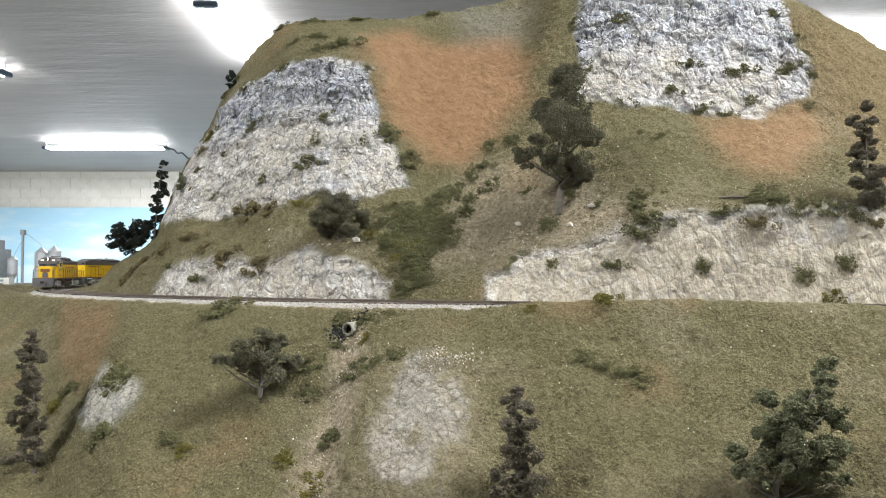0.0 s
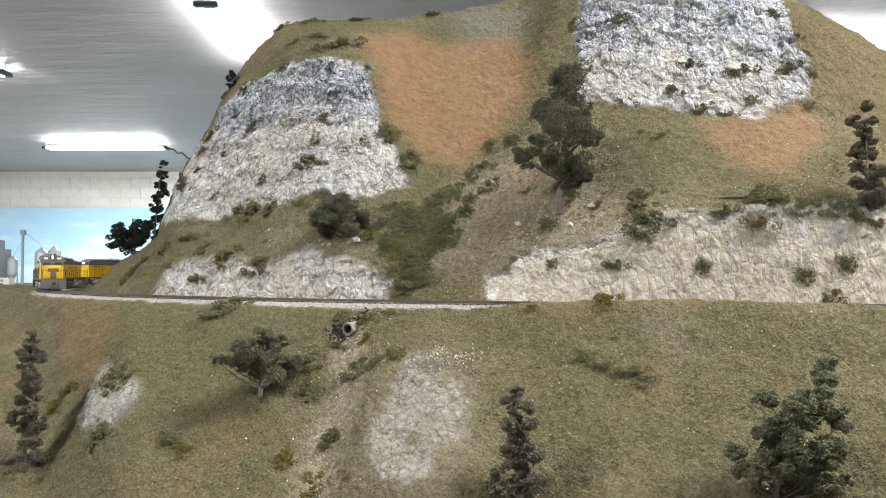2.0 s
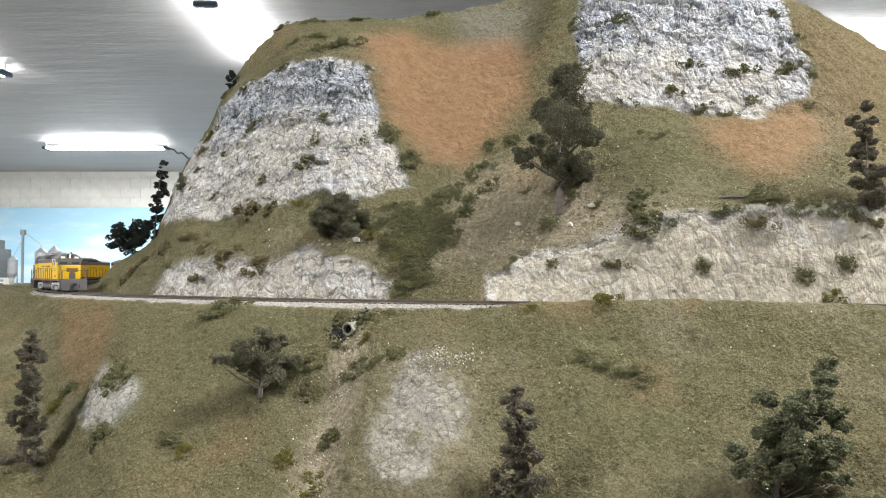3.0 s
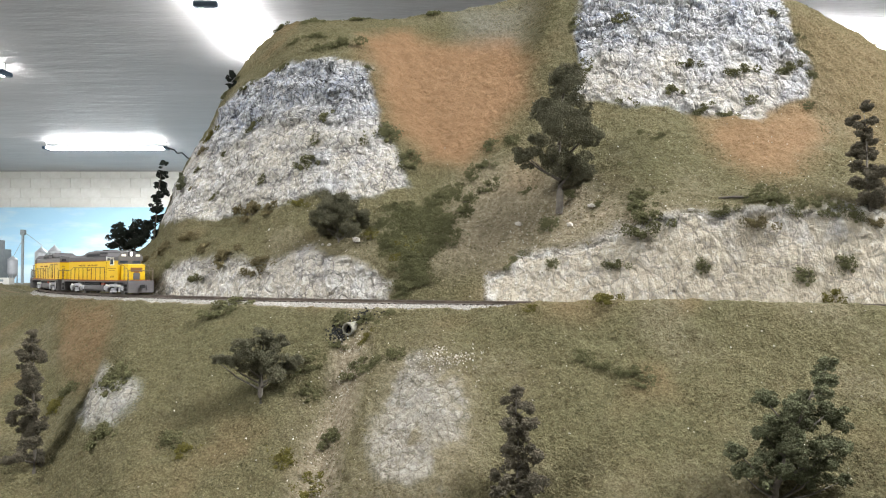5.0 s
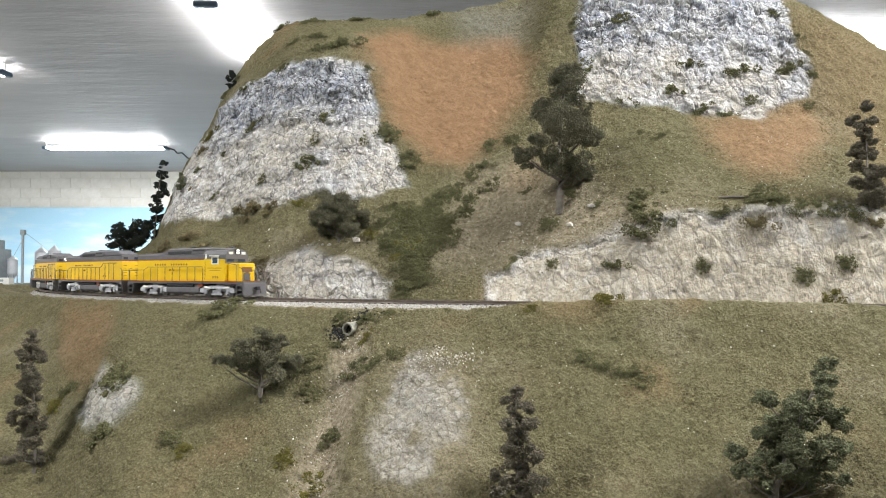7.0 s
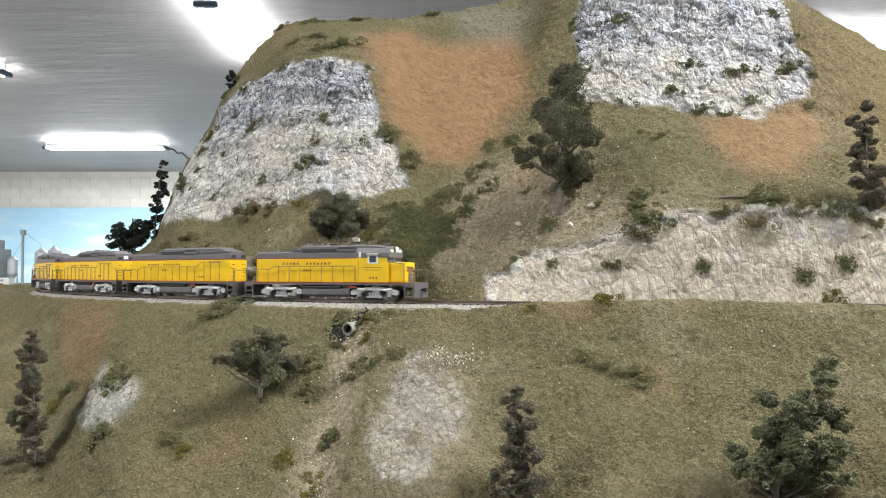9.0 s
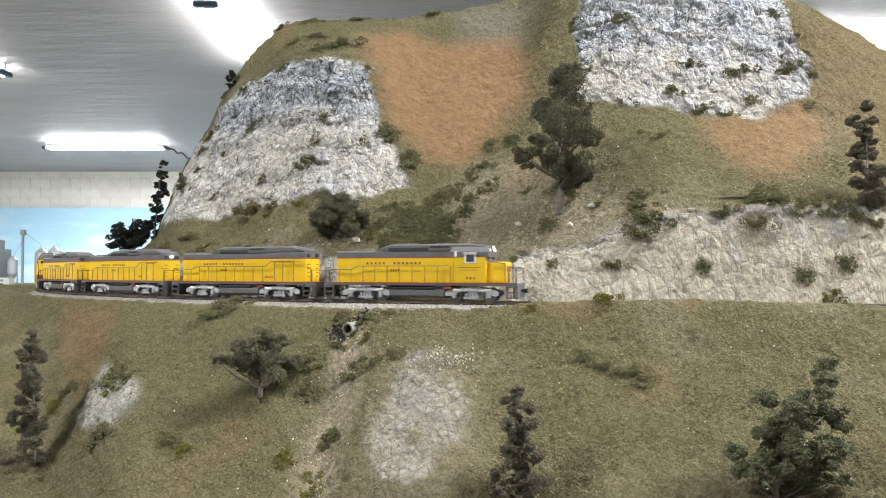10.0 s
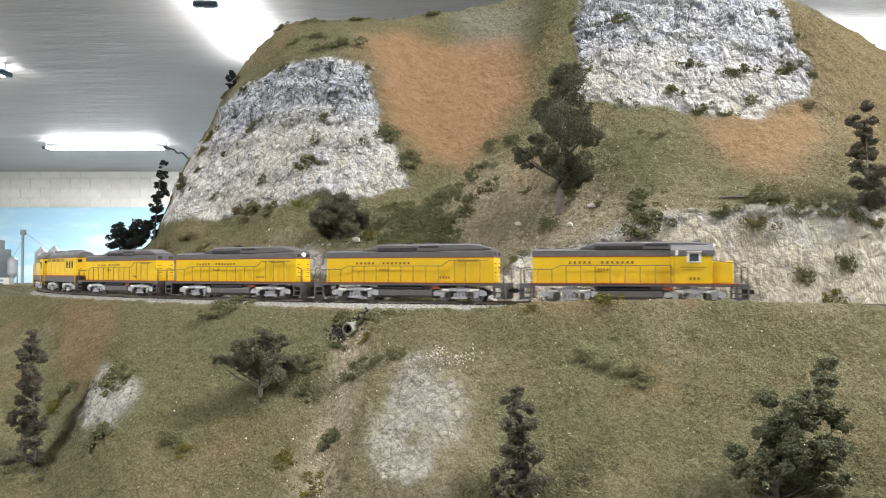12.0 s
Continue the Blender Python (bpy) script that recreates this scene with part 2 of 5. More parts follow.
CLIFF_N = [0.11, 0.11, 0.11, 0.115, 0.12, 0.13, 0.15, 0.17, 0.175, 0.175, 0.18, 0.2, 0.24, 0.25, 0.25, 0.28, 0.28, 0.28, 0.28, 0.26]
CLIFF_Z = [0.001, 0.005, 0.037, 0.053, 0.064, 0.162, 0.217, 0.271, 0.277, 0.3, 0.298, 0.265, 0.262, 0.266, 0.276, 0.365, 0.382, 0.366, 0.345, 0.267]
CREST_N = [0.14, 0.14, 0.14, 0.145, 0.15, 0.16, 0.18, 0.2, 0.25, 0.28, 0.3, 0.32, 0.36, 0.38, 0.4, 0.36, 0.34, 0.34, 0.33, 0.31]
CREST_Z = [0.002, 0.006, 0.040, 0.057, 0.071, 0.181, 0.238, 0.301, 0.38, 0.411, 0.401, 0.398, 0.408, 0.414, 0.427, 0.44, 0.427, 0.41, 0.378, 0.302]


def ground(x, y):
    """Height of the ground over the top of the rails."""
    x, y = np.asarray(x, float).ravel(), np.asarray(y, float).ravel()
    n, s = from_track(x, y)
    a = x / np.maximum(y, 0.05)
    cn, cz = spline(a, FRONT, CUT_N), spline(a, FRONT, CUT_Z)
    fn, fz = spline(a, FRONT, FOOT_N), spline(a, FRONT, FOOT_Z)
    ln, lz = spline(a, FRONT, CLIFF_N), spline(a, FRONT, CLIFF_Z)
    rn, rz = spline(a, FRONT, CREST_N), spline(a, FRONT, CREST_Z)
    n0 = 0.026 + 0 * n

    def seg(n_a, z_a, n_b, z_b):
        return z_a + (z_b - z_a) * np.clip((n - n_a) / (n_b - n_a), 0, 1)
    up = np.where(n < cn, seg(n0, -0.006, cn, cz), np.where(n < fn, seg(cn, cz, fn, fz),
         np.where(n < ln, seg(fn, fz, ln, lz), seg(ln, lz, rn, rz) - 0.25 * np.maximum(n - rn, 0))))
    # below the track: shoulder, then the slope down to the edge of the layout
    d = -n
    shoulder = 0.022 + 0.30 * smooth(-0.62, -0.95, s)
    berm = spline(a, [0.03, 0.10, 0.16, 0.32, 0.47, 0.60], [0, 0.0075, 0.0108, 0.0138, 0.0118, 0.009]) * np.exp(-((d - 0.034) / 0.015) ** 2)
    berm = berm + 0.014 * smooth(0.03, 0.10, d) * smooth(-0.66, -0.9, s)
    t = np.maximum(d - shoulder, 0)
    down = -0.006 - 0.95 * (np.sqrt(t * t + 0.012 ** 2) - 0.012) + berm
    deep = smooth(0.02, 0.09, d)
    gully = -0.128 - 0.38 * np.maximum(d - 0.04, 0)
    down = down - 0.020 * deep * np.exp(-((a - gully) / 0.030) ** 2)
    down = down + 0.012 * deep * np.exp(-((a + 0.01) / 0.06) ** 2)
    crease = -0.52 - 0.1 * d
    down = down - 0.030 * deep * np.exp(-((a - crease) / 0.05) ** 2)
    down = down + 0.014 * deep * np.exp(-((a + 0.42) / 0.045) ** 2)
    z = np.where(n >= 0, np.where(n < n0, -0.006, up), down)
    z = np.maximum(z, -0.36)
    roll_ = fbm(x, y, 0 * x, 0.11, 3, 5) * 0.007 * smooth(0.03, 0.12, abs(n))
    return z + roll_


# ---------------------------------------------------------------- landform mesh
def grid_mesh(name, P, material):
    rows, cols = P.shape[:2]
    idx = np.arange(rows * cols).reshape(rows, cols)
    quads = np.stack([idx[:-1, :-1], idx[:-1, 1:], idx[1:, 1:], idx[1:, :-1]], -1).reshape(-1, 4)
    me = bpy.data.meshes.new(name)
    me.vertices.add(rows * cols)
    me.vertices.foreach_set("co", P.reshape(-1).astype(np.float32))
    me.loops.add(quads.size)
    me.loops.foreach_set("vertex_index", quads.reshape(-1).astype(np.int32))
    me.polygons.add(len(quads))
    me.polygons.foreach_set("loop_start", np.arange(0, quads.size, 4, dtype=np.int32))
    me.polygons.foreach_set("use_smooth", np.ones(len(quads), dtype=bool))
    me.update(calc_edges=True)
    me.materials.append(material)
    return me


def patch(x, z, outline, soft):
    """1 inside an outline on the front elevation (x, height), 0 outside, with a soft rim."""
    pts = np.asarray(outline, float)
    best, inside = np.full(x.shape, 1e9), np.zeros(x.shape, bool)
    for (ax, az), (bx, bz) in zip(pts, np.roll(pts, -1, axis=0)):
        ex, ez = bx - ax, bz - az
        t = np.clip(((x - ax) * ex + (z - az) * ez) / (ex * ex + ez * ez), 0, 1)
        best = np.minimum(best, np.hypot(x - ax - t * ex, z - az - t * ez))
        cross = ((az > z) != (bz > z)) & (x < (bx - ax) * (z - az) / (bz - az + 1e-12) + ax)
        inside ^= cross
    return smooth(-soft, soft, np.where(inside, best, -best))


# outlines on the hill's front elevation: metres across and over the rail
CLIFF_WEST = [(-0.42, 0.10), (-0.40, 0.17), (-0.345, 0.235), (-0.30, 0.288), (-0.213, 0.310), (-0.139, 0.303), (-0.104, 0.297),
              (-0.083, 0.249), (-0.073, 0.194), (-0.047, 0.150), (-0.040, 0.125), (-0.077, 0.108), (-0.144, 0.114), (-0.208, 0.104), (-0.266, 0.092), (-0.338, 0.094)]
CLIFF_EAST = [(0.172, 0.40), (0.163, 0.316), (0.164, 0.275), (0.150, 0.232), (0.214, 0.216), (0.277, 0.209), (0.343, 0.197),
              (0.412, 0.225), (0.419, 0.267), (0.412, 0.299), (0.425, 0.37), (0.41, 0.45), (0.19, 0.47)]
CUT_EAST = [(0.040, -0.02), (0.045, 0.026), (0.079, 0.040), (0.139, 0.053), (0.185, 0.067), (0.231, 0.081), (0.315, 0.083), (0.50, 0.078), (0.55, -0.02)]
CUT_WEST = [(-0.372, -0.02), (-0.340, 0.030), (-0.290, 0.040), (-0.240, 0.043), (-0.212, 0.028), (-0.185, 0.034), (-0.146, 0.048), (-0.083, 0.042), (-0.056, 0.018), (-0.052, -0.02)]
SOIL_HIGH = [(-0.112, 0.352), (-0.051, 0.370), (0.005, 0.341), (0.087, 0.346), (0.113, 0.290), (0.100, 0.235), (0.058, 0.184), (0.022, 0.153), (-0.016, 0.155), (-0.040, 0.180), (-0.066, 0.217), (-0.082, 0.275), (-0.100, 0.31)]
SOIL_EAST = [(0.285, 0.200), (0.412, 0.212), (0.392, 0.160), (0.336, 0.122), (0.299, 0.121), (0.286, 0.150)]
TAN_EAST = [(0.42, 0.36), (0.56, 0.32), (0.56, 0.13), (0.42, 0.13), (0.40, 0.22)]
SOIL_LOW = [(-0.465, -0.010), (-0.378, -0.010), (-0.346, -0.041), (-0.340, -0.073), (-0.386, -0.088), (-0.445, -0.061)]
ROCK_LOW = [(-0.336, -0.068), (-0.278, -0.074), (-0.274, -0.097), (-0.318, -0.115), (-0.350, -0.110)]
ROCK_FRONT = [(-0.047, -0.050), (-0.011, -0.034), (0.020, -0.051), (0.020, -0.099), (-0.004, -0.130), (-0.052, -0.125), (-0.060, -0.091)]
GREY_HIGH = [(0.03, 0.350), (0.10, 0.335), (0.115, 0.40), (0.02, 0.415)]
GULLY_BED = [(-0.092, -0.03), (-0.066, -0.03), (-0.072, -0.075), (-0.088, -0.15), (-0.12, -0.15), (-0.098, -0.075)]
TALUS = [(0.03, 0.15), (0.09, 0.15), (0.17, 0.10), (0.24, 0.09), (0.20, 0.06), (0.08, 0.038), (0.03, 0.03), (-0.01, 0.03), (0.0, 0.07)]


def facets(x, y, z, size, seed, lean):
    """Broken rock: flat tilted chips with steps between them, and how near a joint is."""
    u, v, w = x / size, y / size, z / (size * lean)
    u, w = u * 0.92 + w * 0.38, w * 0.92 - u * 0.38
    iu, iv, iw = np.floor(u).astype(np.int64), np.floor(v).astype(np.int64), np.floor(w).astype(np.int64)
    d1, d2, val = np.full(u.shape, 9.0), np.full(u.shape, 9.0), np.zeros(u.shape)
    for a in (-1, 0, 1):
        for b in (-1, 0, 1):
            for c in (-1, 0, 1):
                ci, cj, ck = iu + a, iv + b, iw + c
                du = ci + hash3(ci, cj, ck, seed) - u
                dv = cj + hash3(ci, cj, ck, seed + 1) - v
                dw = ck + hash3(ci, cj, ck, seed + 2) - w
                d = np.sqrt(du * du + dv * dv + dw * dw)
                h = hash3(ci, cj, ck, seed + 3) + (hash3(ci, cj, ck, seed + 4) - 0.5) * 1.6 * du + (hash3(ci, cj, ck, seed + 5) - 0.6) * 1.6 * dw
                near = d < d1
                d2 = np.where(near, d1, np.minimum(d2, d))
                val = np.where(near, h, val)
                d1 = np.where(near, d, d1)
    return val - 0.5, d2 - d1


def landform():
    COLS, ROWS, FINE = 900, 860, 1300
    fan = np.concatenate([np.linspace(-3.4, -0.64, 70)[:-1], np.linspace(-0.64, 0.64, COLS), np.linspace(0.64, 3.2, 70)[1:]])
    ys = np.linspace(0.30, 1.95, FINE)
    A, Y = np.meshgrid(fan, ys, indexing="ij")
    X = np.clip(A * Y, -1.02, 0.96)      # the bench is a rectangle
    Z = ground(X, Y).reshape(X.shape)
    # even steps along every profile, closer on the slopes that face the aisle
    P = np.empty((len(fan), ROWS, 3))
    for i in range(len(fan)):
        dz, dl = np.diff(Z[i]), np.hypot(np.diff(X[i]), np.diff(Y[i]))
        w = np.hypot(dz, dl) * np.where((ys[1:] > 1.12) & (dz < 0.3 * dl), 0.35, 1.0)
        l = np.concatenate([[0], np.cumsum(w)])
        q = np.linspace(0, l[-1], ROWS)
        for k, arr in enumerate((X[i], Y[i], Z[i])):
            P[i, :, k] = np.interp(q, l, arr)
    nrm = np.cross(np.gradient(P, axis=0), np.gradient(P, axis=1))
    nrm /= np.linalg.norm(nrm, axis=2, keepdims=True) + 1e-12
    nrm *= np.sign(nrm[..., 2:3])
    x, y, z = P[..., 0].ravel(), P[..., 1].ravel(), P[..., 2].ravel()
    n, s = from_track(x, y)
    # ragged outlines
    jx = x + 0.012 * fbm(x, y, z, 0.03, 3, 11)
    jz = z + 0.012 * fbm(x, y, z, 0.03, 3, 21)
    upper = n > 0.0
    front = y < 1.25
    ragged = 0.6 + 0.9 * fbm(x, y, z, 0.016, 3, 59)
    cut_east = np.clip(patch(jx, jz, CUT_EAST, 0.012) * 1.25 - 0.5 * np.maximum(ragged, 0) * smooth(0.14, 0.04, jx), 0, 1)
    cut_west = np.clip(patch(jx, jz, CUT_WEST, 0.010) * 1.2 - 0.55 * np.maximum(ragged, 0) * smooth(-0.16, -0.07, jx), 0, 1)
    cream = np.maximum(cut_east, cut_west * 0.75) * (upper & front & (n > 0.02))
    rock = np.maximum(np.maximum(patch(jx, jz, CLIFF_WEST, 0.005), patch(jx, jz, CLIFF_EAST, 0.005)) * (upper & front), np.minimum(1, cream * 1.35))
    low = np.maximum(patch(jx, jz, ROCK_LOW, 0.008) * np.clip(0.7 + 0.6 * fbm(x, y, z, 0.02, 3, 58), 0.3, 0.9), smooth(0.42, 0.72, patch(jx, jz, ROCK_FRONT, 0.022) * 0.75 + 0.55 * fbm(x, y, z, 0.022, 4, 57)) * 0.46) * (~upper & front)
    rock = np.maximum(rock, low)
    cream = np.maximum(cream, low * 0.85)
    # the lower beds of the cliffs are stained tan
    cream = np.maximum(cream, 0.62 * rock * upper * smooth(0.03, -0.03, jz - np.interp(x, [0.0, 0.15], [0.225, 0.285]) + 0.05 * fbm(x, y, z, 0.10, 3, 55)))
    cream = np.minimum(cream, 1.0)
    soil = np.maximum(np.maximum(patch(jx, jz, SOIL_HIGH, 0.022), np.maximum(patch(jx, jz, SOIL_EAST, 0.022) * 0.8, patch(jx, jz, TAN_EAST, 0.04) * 0.28)) * upper, patch(jx, jz, SOIL_LOW, 0.02) * 0.55 * ~upper) * front
    soil = np.maximum(soil, 0.30 * smooth(0.15, 0.6, fbm(x, y, z, 0.08, 3, 71)))
    grey = patch(jx, jz, GREY_HIGH, 0.035) * 0.6 * upper
    dirt = np.maximum(patch(jx, jz, GULLY_BED, 0.012) * ~upper, patch(jx, jz, TALUS, 0.03) * 0.75 * upper) * front
    dirt = np.maximum(dirt, 0.30 * smooth(0.05, 0.6, fbm(x, y, z, 0.06, 4, 81)))
    dirt = np.maximum(dirt, 0.6 * patch(jx, jz, ROCK_FRONT, 0.03) * (~upper & front))
    dirt = np.maximum(dirt, 0.8 * smooth(0.03, 0.022, abs(n)))
    dirt = np.maximum(dirt, 0.75 * np.maximum(patch(jx, jz, CUT_EAST, 0.02), patch(jx, jz, CUT_WEST, 0.016)) * (upper & front))
    # relief
    lift = 0.0018 * fbm(x, y, z, 0.0055, 2, 31) + 0.0018 * fbm(x, y, z, 0.018, 2, 41)
    joint = np.zeros_like(x)
    k = np.flatnonzero(rock > 0.02)
    wx = x[k] + 0.004 * fbm(x[k], y[k], z[k], 0.02, 2, 91)
    wz = z[k] + 0.004 * fbm(x[k], y[k], z[k], 0.02, 2, 95)
    big, e1 = facets(wx, y[k], wz, 0.038, 3, 2.0)
    mid, e2 = facets(wx, y[k], wz, 0.0165, 13, 2.1)
    small, e3 = facets(wx, y[k], wz, 0.0066, 23, 1.8)
    tame = 1 - 0.88 * np.minimum(1, cream[k] ** 1.5)
    shelf = fbm(x[k] * 0.45 + 0.15 * z[k], y[k] * 0.45, z[k] * 1.5, 0.026, 3, 77)
    relief = tame * 0.0036 * (smooth(-0.25, -0.02, shelf) + smooth(0.05, 0.3, shelf) - 1) + tame * 0.0050 * big + tame * 0.0028 * mid + 0.0018 * (0.25 + 0.75 * tame) * small - 0.0012 * tame * smooth(0.14, 0.0, e2)
    lift[k] = lift[k] * (1 - rock[k]) + rock[k] * (relief + 0.0016 * fbm(x[k], y[k], z[k] * 0.6, 0.006, 3, 33))
    joint[k] = np.maximum(smooth(0.10, 0.0, e2) * smooth(0.1, -0.3, mid), 0.85 * smooth(0.14, 0.0, e3) * smooth(0.1, -0.3, small))
    joint[k] *= 1 - 0.6 * np.minimum(1, cream[k])
    dry = np.zeros_like(x)
    dry[k] = smooth(0.12, 0.55, 0.6 * mid + 0.8 * small + 0.5 * fbm(x[k], y[k], z[k] * 0.5, 0.008, 2, 61)) * smooth(-0.3, 0.5, fbm(x[k], y[k], z[k], 0.09, 2, 65) + 0.15)
    bed = abs(n) < 0.024
    lift[bed] = lift[bed] * 0.3 - 0.001
    P += nrm * lift.reshape(P.shape[:2])[..., None]
    P[..., 2] += RAIL
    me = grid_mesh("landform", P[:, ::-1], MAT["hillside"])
    shape = P.shape[:2]
    for name, val in (("rock", rock), ("cream", cream), ("soil", soil), ("grey", grey), ("dirt", dirt), ("joint", joint), ("dry", dry)):
        me.attributes.new(name, "FLOAT", "POINT").data.foreach_set("value", val.reshape(shape)[:, ::-1].ravel().astype(np.float32))
    # chipped rock keeps hard edges, the foam is soft
    rg = (rock > 0.4).reshape(shape)[:, ::-1]
    me.polygons.foreach_set("use_smooth", ~(rg[:-1, :-1] & rg[1:, 1:]).ravel())
    ob = tagged(new("ground", me), "model hillside of olive ground foam, pale plaster rock and orange soil", "hillside", kind="structure")
    return ob


def bench_skirt():
    """Plain boards and legs that carry the layout."""
    k = np.linspace(0, 1, 60)
    ring = np.concatenate([np.stack([-1.02 + 1.98 * k, 0 * k + 0.30], 1), np.stack([0 * k + 0.96, 0.30 + 1.65 * k], 1),
                           np.stack([0.96 - 1.98 * k, 0 * k + 1.95], 1), np.stack([0 * k - 1.02, 1.95 - 1.65 * k], 1)])
    top = ground(ring[:, 0], ring[:, 1]) + RAIL + 0.004
    foot = 0 * top + 0.72
    out = ring + 0.012 * np.sign(ring - np.array([-0.03, 1.1]))
    P = np.stack([np.column_stack([ring, top]), np.column_stack([ring, foot]), np.column_stack([out, foot]), np.column_stack([out, top]), np.column_stack([ring, top])], 1)
    ob = new("layout_fascia", grid_mesh("layout_fascia", P, plain("fascia_paint", (0.10, 0.12, 0.09), 0.6, vary=0.1, scale=10)))
    tagged(ob, kind="structure")
    for x in (-0.98, -0.03, 0.92):
        for y in (0.34, 1.91):
            leg = mesh_of("leg", [(x + 0.03 * i, y + 0.03 * j, z) for z in (0.0, 0.74) for i, j in ((-1, -1), (1, -1), (1, 1), (-1, 1))],
                          [(0, 1, 5, 4), (1, 2, 6, 5), (2, 3, 7, 6), (3, 0, 4, 7), (3, 2, 1, 0), (4, 5, 6, 7)], MAT["fascia_paint"])
            new("leg", leg).parent = ob


landform()


# ---------------------------------------------------------------- mesh helpers
def part(name, bm, material, parent=None, label="", smooth_faces=False):
    me = bpy.data.meshes.new(name)
    if smooth_faces:
        for f in bm.faces:
            f.smooth = True
    bm.normal_update()
    bm.to_mesh(me)
    bm.free()
    me.materials.append(material)
    ob = new(name, me)
    if parent is not None:
        ob.parent = parent
    if label:
        tagged(ob, label)
    return ob


def add_box(bm, x0, y0, z0, x1, y1, z1, bevel=0.0):
    made = bmesh.ops.create_cube(bm, size=1)["verts"]
    for v in made:
        v.co = Vector(((x0 + x1) / 2 + v.co.x * (x1 - x0), (y0 + y1) / 2 + v.co.y * (y1 - y0), (z0 + z1) / 2 + v.co.z * (z1 - z0)))
    if bevel:
        edges = list({e for v in made for e in v.link_edges})
        bmesh.ops.bevel(bm, geom=edges, offset=bevel, segments=2, affect="EDGES", profile=0.6)
    return bm


def boxes(*rows, bevel=0.0):
    bm = bmesh.new()
    for r in rows:
        add_box(bm, *r, bevel=bevel)
    return bm


def add_cyl(bm, p, q, r, r2=None, seg=12):
    p, q = Vector(p), Vector(q)
    m = Matrix.Translation((p + q) / 2) @ (q - p).to_track_quat("Z", "Y").to_matrix().to_4x4()
    bmesh.ops.create_cone(bm, cap_ends=True, segments=seg, radius1=r, radius2=r if r2 is None else r2, depth=(q - p).length, matrix=m)
    return bm


def prism(profile, x0, x1, axis="x", y=0.0):
    """Outline in (y, z) drawn along x, or in (x, z) drawn along y."""
    bm = bmesh.new()
    a, b = [], []
    for u, z in profile:
        if axis == "x":
            a.append(bm.verts.new((x0, u, z)))
            b.append(bm.verts.new((x1, u, z)))
        else:
            a.append(bm.verts.new((u, x0, z)))
            b.append(bm.verts.new((u, x1, z)))
    bm.faces.new(a)
    bm.faces.new(b[::-1])
    for i in range(len(a)):
        j = (i + 1) % len(a)
        bm.faces.new((a[j], a[i], b[i], b[j]))
    bmesh.ops.recalc_face_normals(bm, faces=bm.faces)
    return bm


def sweep(points, r, seg=5):
    """A thin round bar along points."""
    bm = bmesh.new()
    for p, q in zip(points[:-1], points[1:]):
        add_cyl(bm, p, q, r, seg=seg)
    return bm


def mesh_of(name, verts, faces, material, flat=True):
    me = bpy.data.meshes.new(name)
    me.vertices.add(len(verts))
    me.vertices.foreach_set("co", np.asarray(verts, np.float32).ravel())
    faces = np.asarray(faces, np.int32)
    k = faces.shape[1]
    me.loops.add(faces.size)
    me.loops.foreach_set("vertex_index", faces.ravel())
    me.polygons.add(len(faces))
    me.polygons.foreach_set("loop_start", np.arange(0, faces.size, k, dtype=np.int32))
    me.polygons.foreach_set("use_smooth", np.full(len(faces), not flat, dtype=bool))
    me.update(calc_edges=True)
    me.materials.append(material)
    return me


OCTA_V = np.array([(1, 0, 0), (-1, 0, 0), (0, 1, 0), (0, -1, 0), (0, 0, 1), (0, 0, -1)], float)
OCTA_F = np.array([(0, 2, 4), (2, 1, 4), (1, 3, 4), (3, 0, 4), (2, 0, 5), (1, 2, 5), (3, 1, 5), (0, 3, 5)])


def crumbs(centres, sizes, rng, squash=1.0):
    """Small irregular grains, eight faces each."""
    n = len(centres)
    q = rng.normal(size=(n, 4))
    q /= np.linalg.norm(q, axis=1, keepdims=True)
    w, x, y, z = q.T
    R = np.stack([1 - 2 * (y * y + z * z), 2 * (x * y - z * w), 2 * (x * z + y * w), 2 * (x * y + z * w), 1 - 2 * (x * x + z * z), 2 * (y * z - x * w),
                  2 * (x * z - y * w), 2 * (y * z + x * w), 1 - 2 * (x * x + y * y)], 1).reshape(n, 3, 3)
    V = OCTA_V[None] * rng.uniform(0.55, 1.35, (n, 6, 1)) * np.asarray(sizes).reshape(-1, 1, 1)
    V = np.einsum("nij,nkj->nki", R, V)
    V[..., 2] *= squash
    V += np.asarray(centres)[:, None, :]
    F = OCTA_F[None] + 6 * np.arange(n)[:, None, None]
    return V.reshape(-1, 3), F.reshape(-1, 3)


